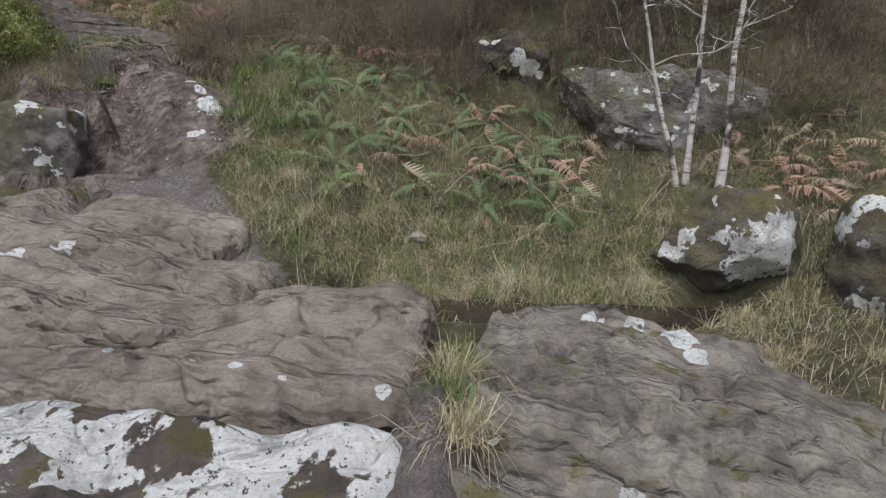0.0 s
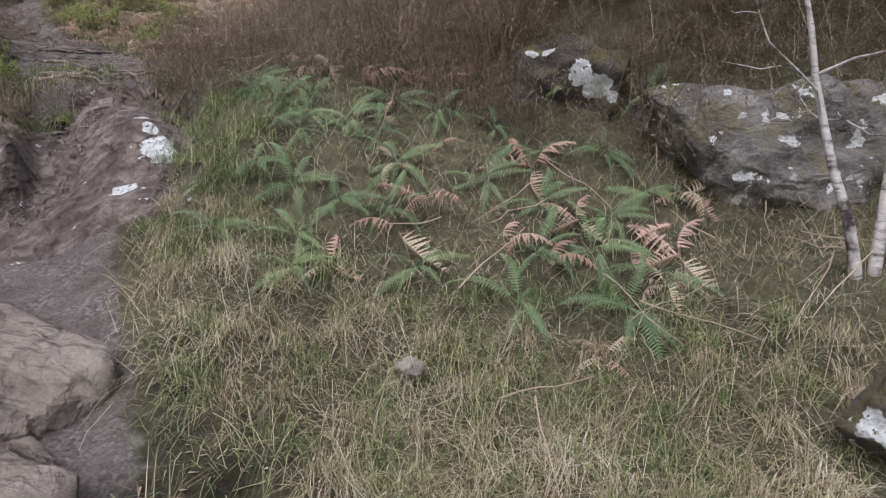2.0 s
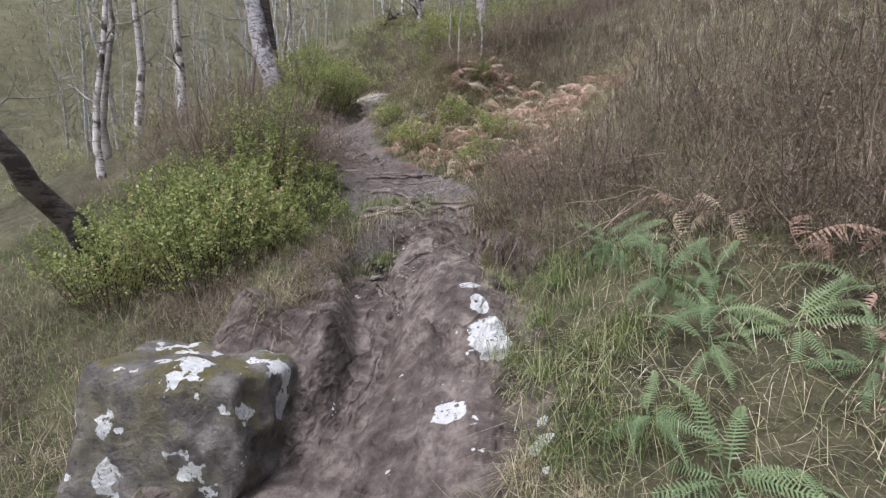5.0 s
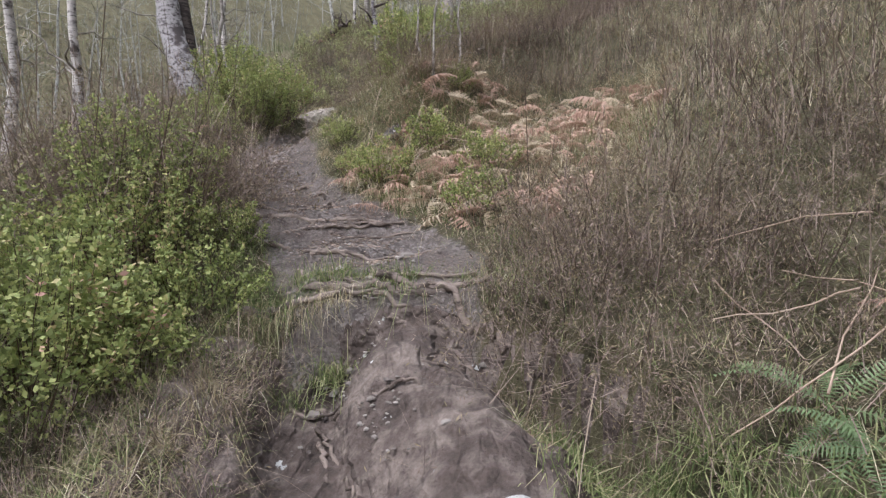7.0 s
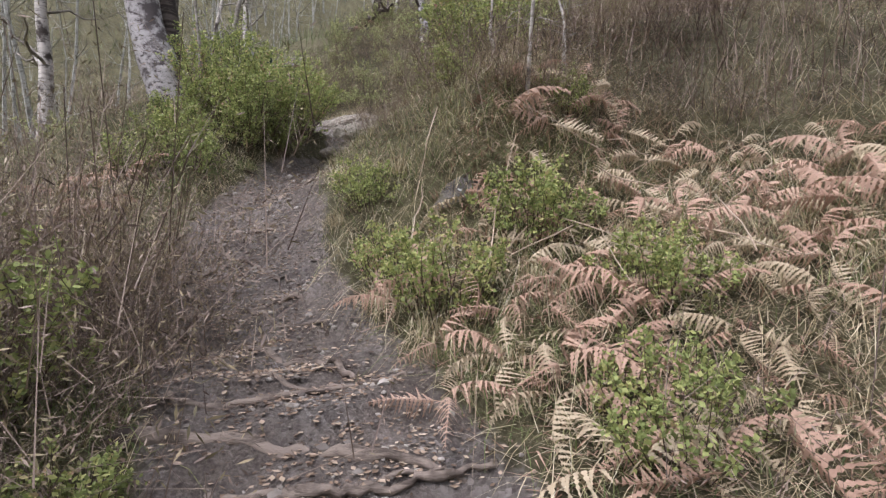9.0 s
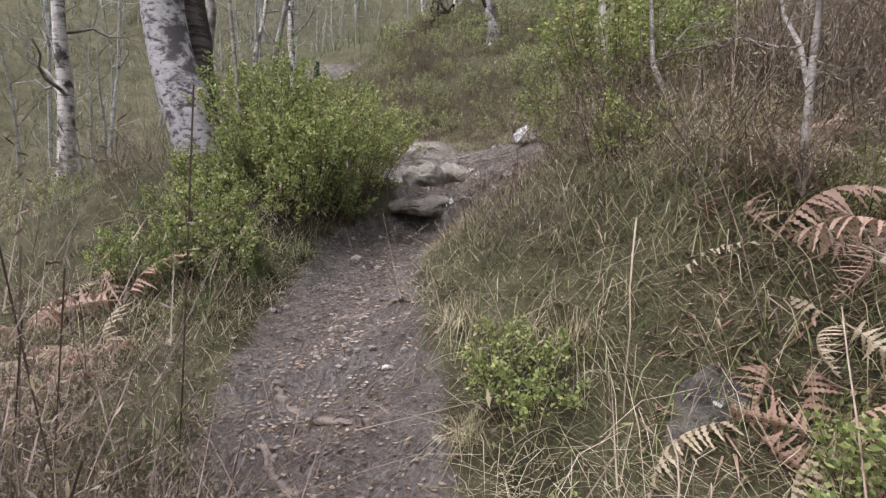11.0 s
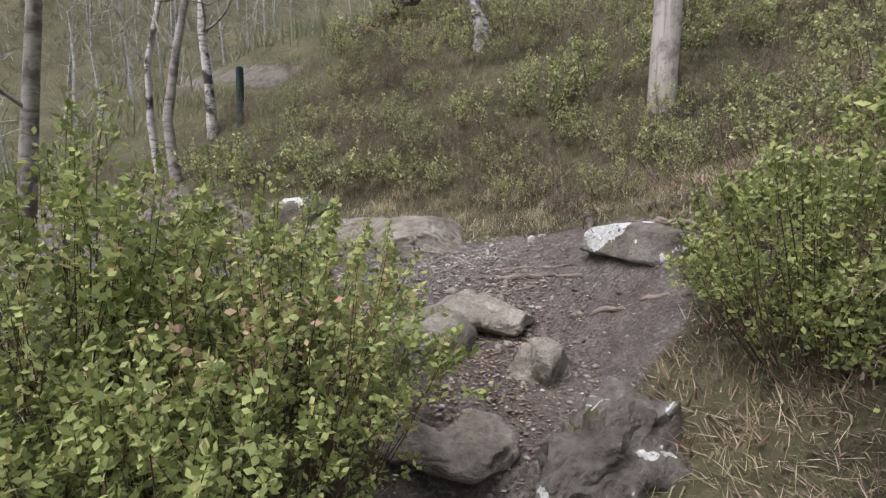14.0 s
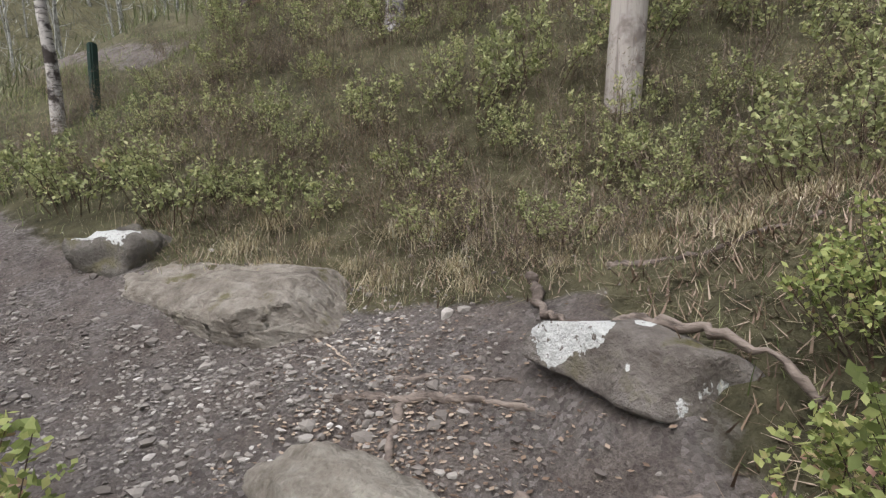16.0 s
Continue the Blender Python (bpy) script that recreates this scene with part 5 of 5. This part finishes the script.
tree("birch", (-9.78, 11.03, lz(-9.78, 11.03)), (-11.25, 10.4, 9.6), 0.2, OLD_BIRCH, 5, 41, "thick leaning old birch with grey peeling bark", 2.2, 10, 0.5, 0.04, 18, 16, DARK_BARK, 0.1)
tree("birch", (-10.08, 11.2, lz(-10.08, 11.2)), (-10.6, 11.1, 9.4), 0.14, DARK_BARK, 3, 40, "dark mossy stem standing against the old birch", 2.0, 9, 0.4, 0.05, 14, 12, DARK_BARK, 0.1)
tree("birch", (2.24, 5.47, 0.86), (1.62, 5.5, 2.9), 0.028, BIRCH, 4, 42, "slender leaning white birch stem, bare", 0.9, 9, 0.4, 0.03, 10, 8)
tree("birch", (2.3, 5.47, 0.86), (2.2, 5.4, 3.6), 0.028, BIRCH, 5, 43, "slender forked white birch stem, bare", 0.9, 9, 0.35, 0.03, 10, 8)
tree("birch", (2.53, 5.3, 0.95), (2.48, 5.3, 3.6), 0.033, BIRCH, 5, 44, "pale birch stem with spreading bare twigs", 1.1, 9, 0.3, 0.03, 10, 8, GREY_BARK)
tree("sapling", (-9.19, 10.97, lz(-9.19, 10.97)), (-9.36, 10.94, 6.6), 0.022, GREY_BARK, 3, 45, "thin grey sapling beside the bilberry bush", 0.5, 5, 0.4, 0.02, 10, 7, GREY_BARK)
tree("leaning_trunk", on_land(-6.4, 6.4), (-6.55, 4.1, 4.4), 0.12, DARK_BARK, 5, 46, "dark leaning trunk with mossy bark", 1.3, 14, 0.35, 0.07, 16, 12, DARK_BARK)
tree("bare_shrub", on_land(-6.2, 11.9), (-6.7, 12.3, 5.9), 0.02, GREY_BARK, 6, 47, "bare arching grey shrub in the heather", 0.9, 7, 0.2, 0.05, 8, 6, GREY_BARK)
tree("bare_shrub", on_land(-5.5, 11.4), (-5.9, 12.2, 5.8), 0.018, GREY_BARK, 6, 48, "bare arching grey shrub in dead bracken", 0.8, 7, 0.2, 0.05, 8, 6, GREY_BARK)
tree("sapling", (-5.5, 10.85, lz(-5.5, 10.85)), (-5.45, 10.95, 6.0), 0.016, GREY_BARK, 2, 49, "thin straight sapling behind the heather knoll", 0.4, 4, 0.5, 0.015, 8, 6, GREY_BARK)
tree("snag", on_land(-11.25, 17.8, -0.1), (-11.55, 18.1, 8.6), 0.13, OLD_BIRCH, 3, 50, "broken mossy birch stump on the slope", 0.7, 8, 0.3, 0.06, 10, 12, DARK_BARK)
for k, (x, y, t, hh) in enumerate([(-14.5, 15.2, 0.06, 8), (-15.5, 15.6, 0.05, 8), (-16.4, 17.2, 0.08, 9), (-12.8, 12.6, 0.07, 7), (-13.6, 11.2, 0.1, 8), (-9.5, 7.6, 0.05, 6), (-11.0, 8.4, 0.06, 7), (-12.4, 9.6, 0.08, 8), (-8.4, 5.6, 0.05, 6), (-12.9, 19.6, 0.07, 8), (-13.8, 20.0, 0.05, 7), (-10.6, 6.2, 0.08, 8)]):
    tree("birch", on_land(x, y), (x - 0.3 + 0.1 * k % 0.5, y + 0.3, lz(x, y) + hh), t, BIRCH if k % 3 else GREY_BARK, 9, 60 + k, "bare birch among the heath below the wood", 1.5, 9, 0.2, 0.12, 10, 8, GREY_BARK)


def far_wood():
    """The wood on the hillsides around: bare trunks and twigs, uncounted."""
    q = np.random.default_rng(77)
    pieces = []
    n = 0
    while n < 330:
        a, d = radians(q.uniform(-50, 130)), 14 + 62 * q.uniform(0, 1) ** 0.8
        x, y = -8 - d * math.sin(a), 11 + d * math.cos(a)
        if x > -8 and y < 26:
            continue
        if d < 24 and q.uniform() < 0.55:
            continue
        z = lz(x, y)
        hh, th = q.uniform(7, 14), q.uniform(0.05, 0.14)
        p = crooked((x, y, z - 0.3), (x + q.normal() * 0.9, y + q.normal() * 0.9, z + hh), 7, 0.12, q)
        pieces.append(tube(p, th * np.linspace(1, 0.2, 7), 5))
        for _ in range(12):
            s = p[q.integers(1, 7)]
            e = s + headings(1, 5, 60, q)[0] * q.uniform(0.8, 2.4)
            pieces.append(tube(crooked(s, e, 4, 0.15, q), np.linspace(0.022, 0.007, 4), 3))
        m = 110
        k = q.integers(1, 7, m)
        s = p[k] + q.normal(size=(m, 3)) * np.array([0.9, 0.9, 0.5])
        pieces.append(ribbons(s, headings(m, -20, 75, q), q.uniform(0.4, 1.5, m), np.full(m, 0.028), q.uniform(-0.2, 0.3, m), 1))
        n += 1
    tagged(new("far_wood", quick_mesh("far_wood", *joined(pieces), HAZED_BARK)), "bare birch wood on the hillside, paled grey-green as by haze", "wood", kind="stuff")


far_wood()


def far_scrub():
    """Low brush under the wood."""
    q = np.random.default_rng(78)
    n = 46000
    a, d = np.radians(q.uniform(-60, 140, n)), 9 + 45 * q.uniform(0, 1, n) ** 1.3
    x, y = -8 - d * np.sin(a), 11 + d * np.cos(a)
    k = (worn(x, y) < 0.2) & ((x < -10.8) | (y > 19.0) | ((x > -3) & (y > 11.5))) & ~((x > -18.6) & (y > 14) & (y < 20.5))
    x, y, d = x[k], y[k], d[k]
    base = np.stack([x, y, land(x, y) - 0.05], 1)
    v, f = ribbons(base, headings(len(x), 40, 88, q), q.uniform(0.3, 0.9, len(x)), 0.012 + 0.0012 * d, q.uniform(-0.1, 0.4, len(x)), 2)
    tagged(new("far_scrub", quick_mesh("far_scrub", v, f, SCRUB)), "olive and brown brush under the wood", "scrub", kind="stuff")


SCRUB = leaf_material("far_scrub_leaves", [(0.1, (0.09, 0.098, 0.05)), (0.45, (0.17, 0.2, 0.1)), (0.8, (0.28, 0.3, 0.165)), (1, (0.32, 0.29, 0.2))], patch=0.35)
far_scrub()

# ---- pole and post ----
pole = empty("utility_pole", "thick smooth grey wooden pole standing in the heath", "pole")
pole.location = on_land(-8.65, 16.85, -0.3)
part("shaft", quick_mesh("pole_shaft", *tube([(0, 0, 0), (0.02, 0, 1.5), (0.05, 0, 4), (0.08, 0, 7.5)], [0.145, 0.14, 0.13, 0.12], 20), POLE, True), pole)
part("cap", quick_mesh("pole_cap", *tube([(0.08, 0, 7.48), (0.08, 0, 7.52), (0.08, 0, 7.56)], [0.13, 0.13, 0.02], 20), POLE, True), pole)
post = empty("marker_post", "dark green painted square marker post in the heath", "post")
post.location = on_land(-15.87, 17.39, -0.1)
bm = bmesh.new()
bmesh.ops.create_cube(bm, size=1)
bmesh.ops.scale(bm, vec=(0.11, 0.11, 1.12), verts=bm.verts)
bmesh.ops.translate(bm, vec=(0, 0, 0.56), verts=bm.verts)
bmesh.ops.bevel(bm, geom=[e for e in bm.edges], offset=0.02, segments=2, affect="EDGES")
me = bpy.data.meshes.new("post_shaft")
bm.to_mesh(me)
bm.free()
me.materials.append(GREEN_PAINT)
part("shaft", me, post)

# a fallen log on the crest
tree("fallen_log", on_land(-14.4, 18.9, 0.15), (-12.6, 18.3, lz(-12.6, 18.3) + 0.55), 0.13, DARK_BARK, 5, 90, "dark fallen log and root tangle on the crest", 0.7, 9, 0.2, 0.06, 10, 10, DARK_BARK)
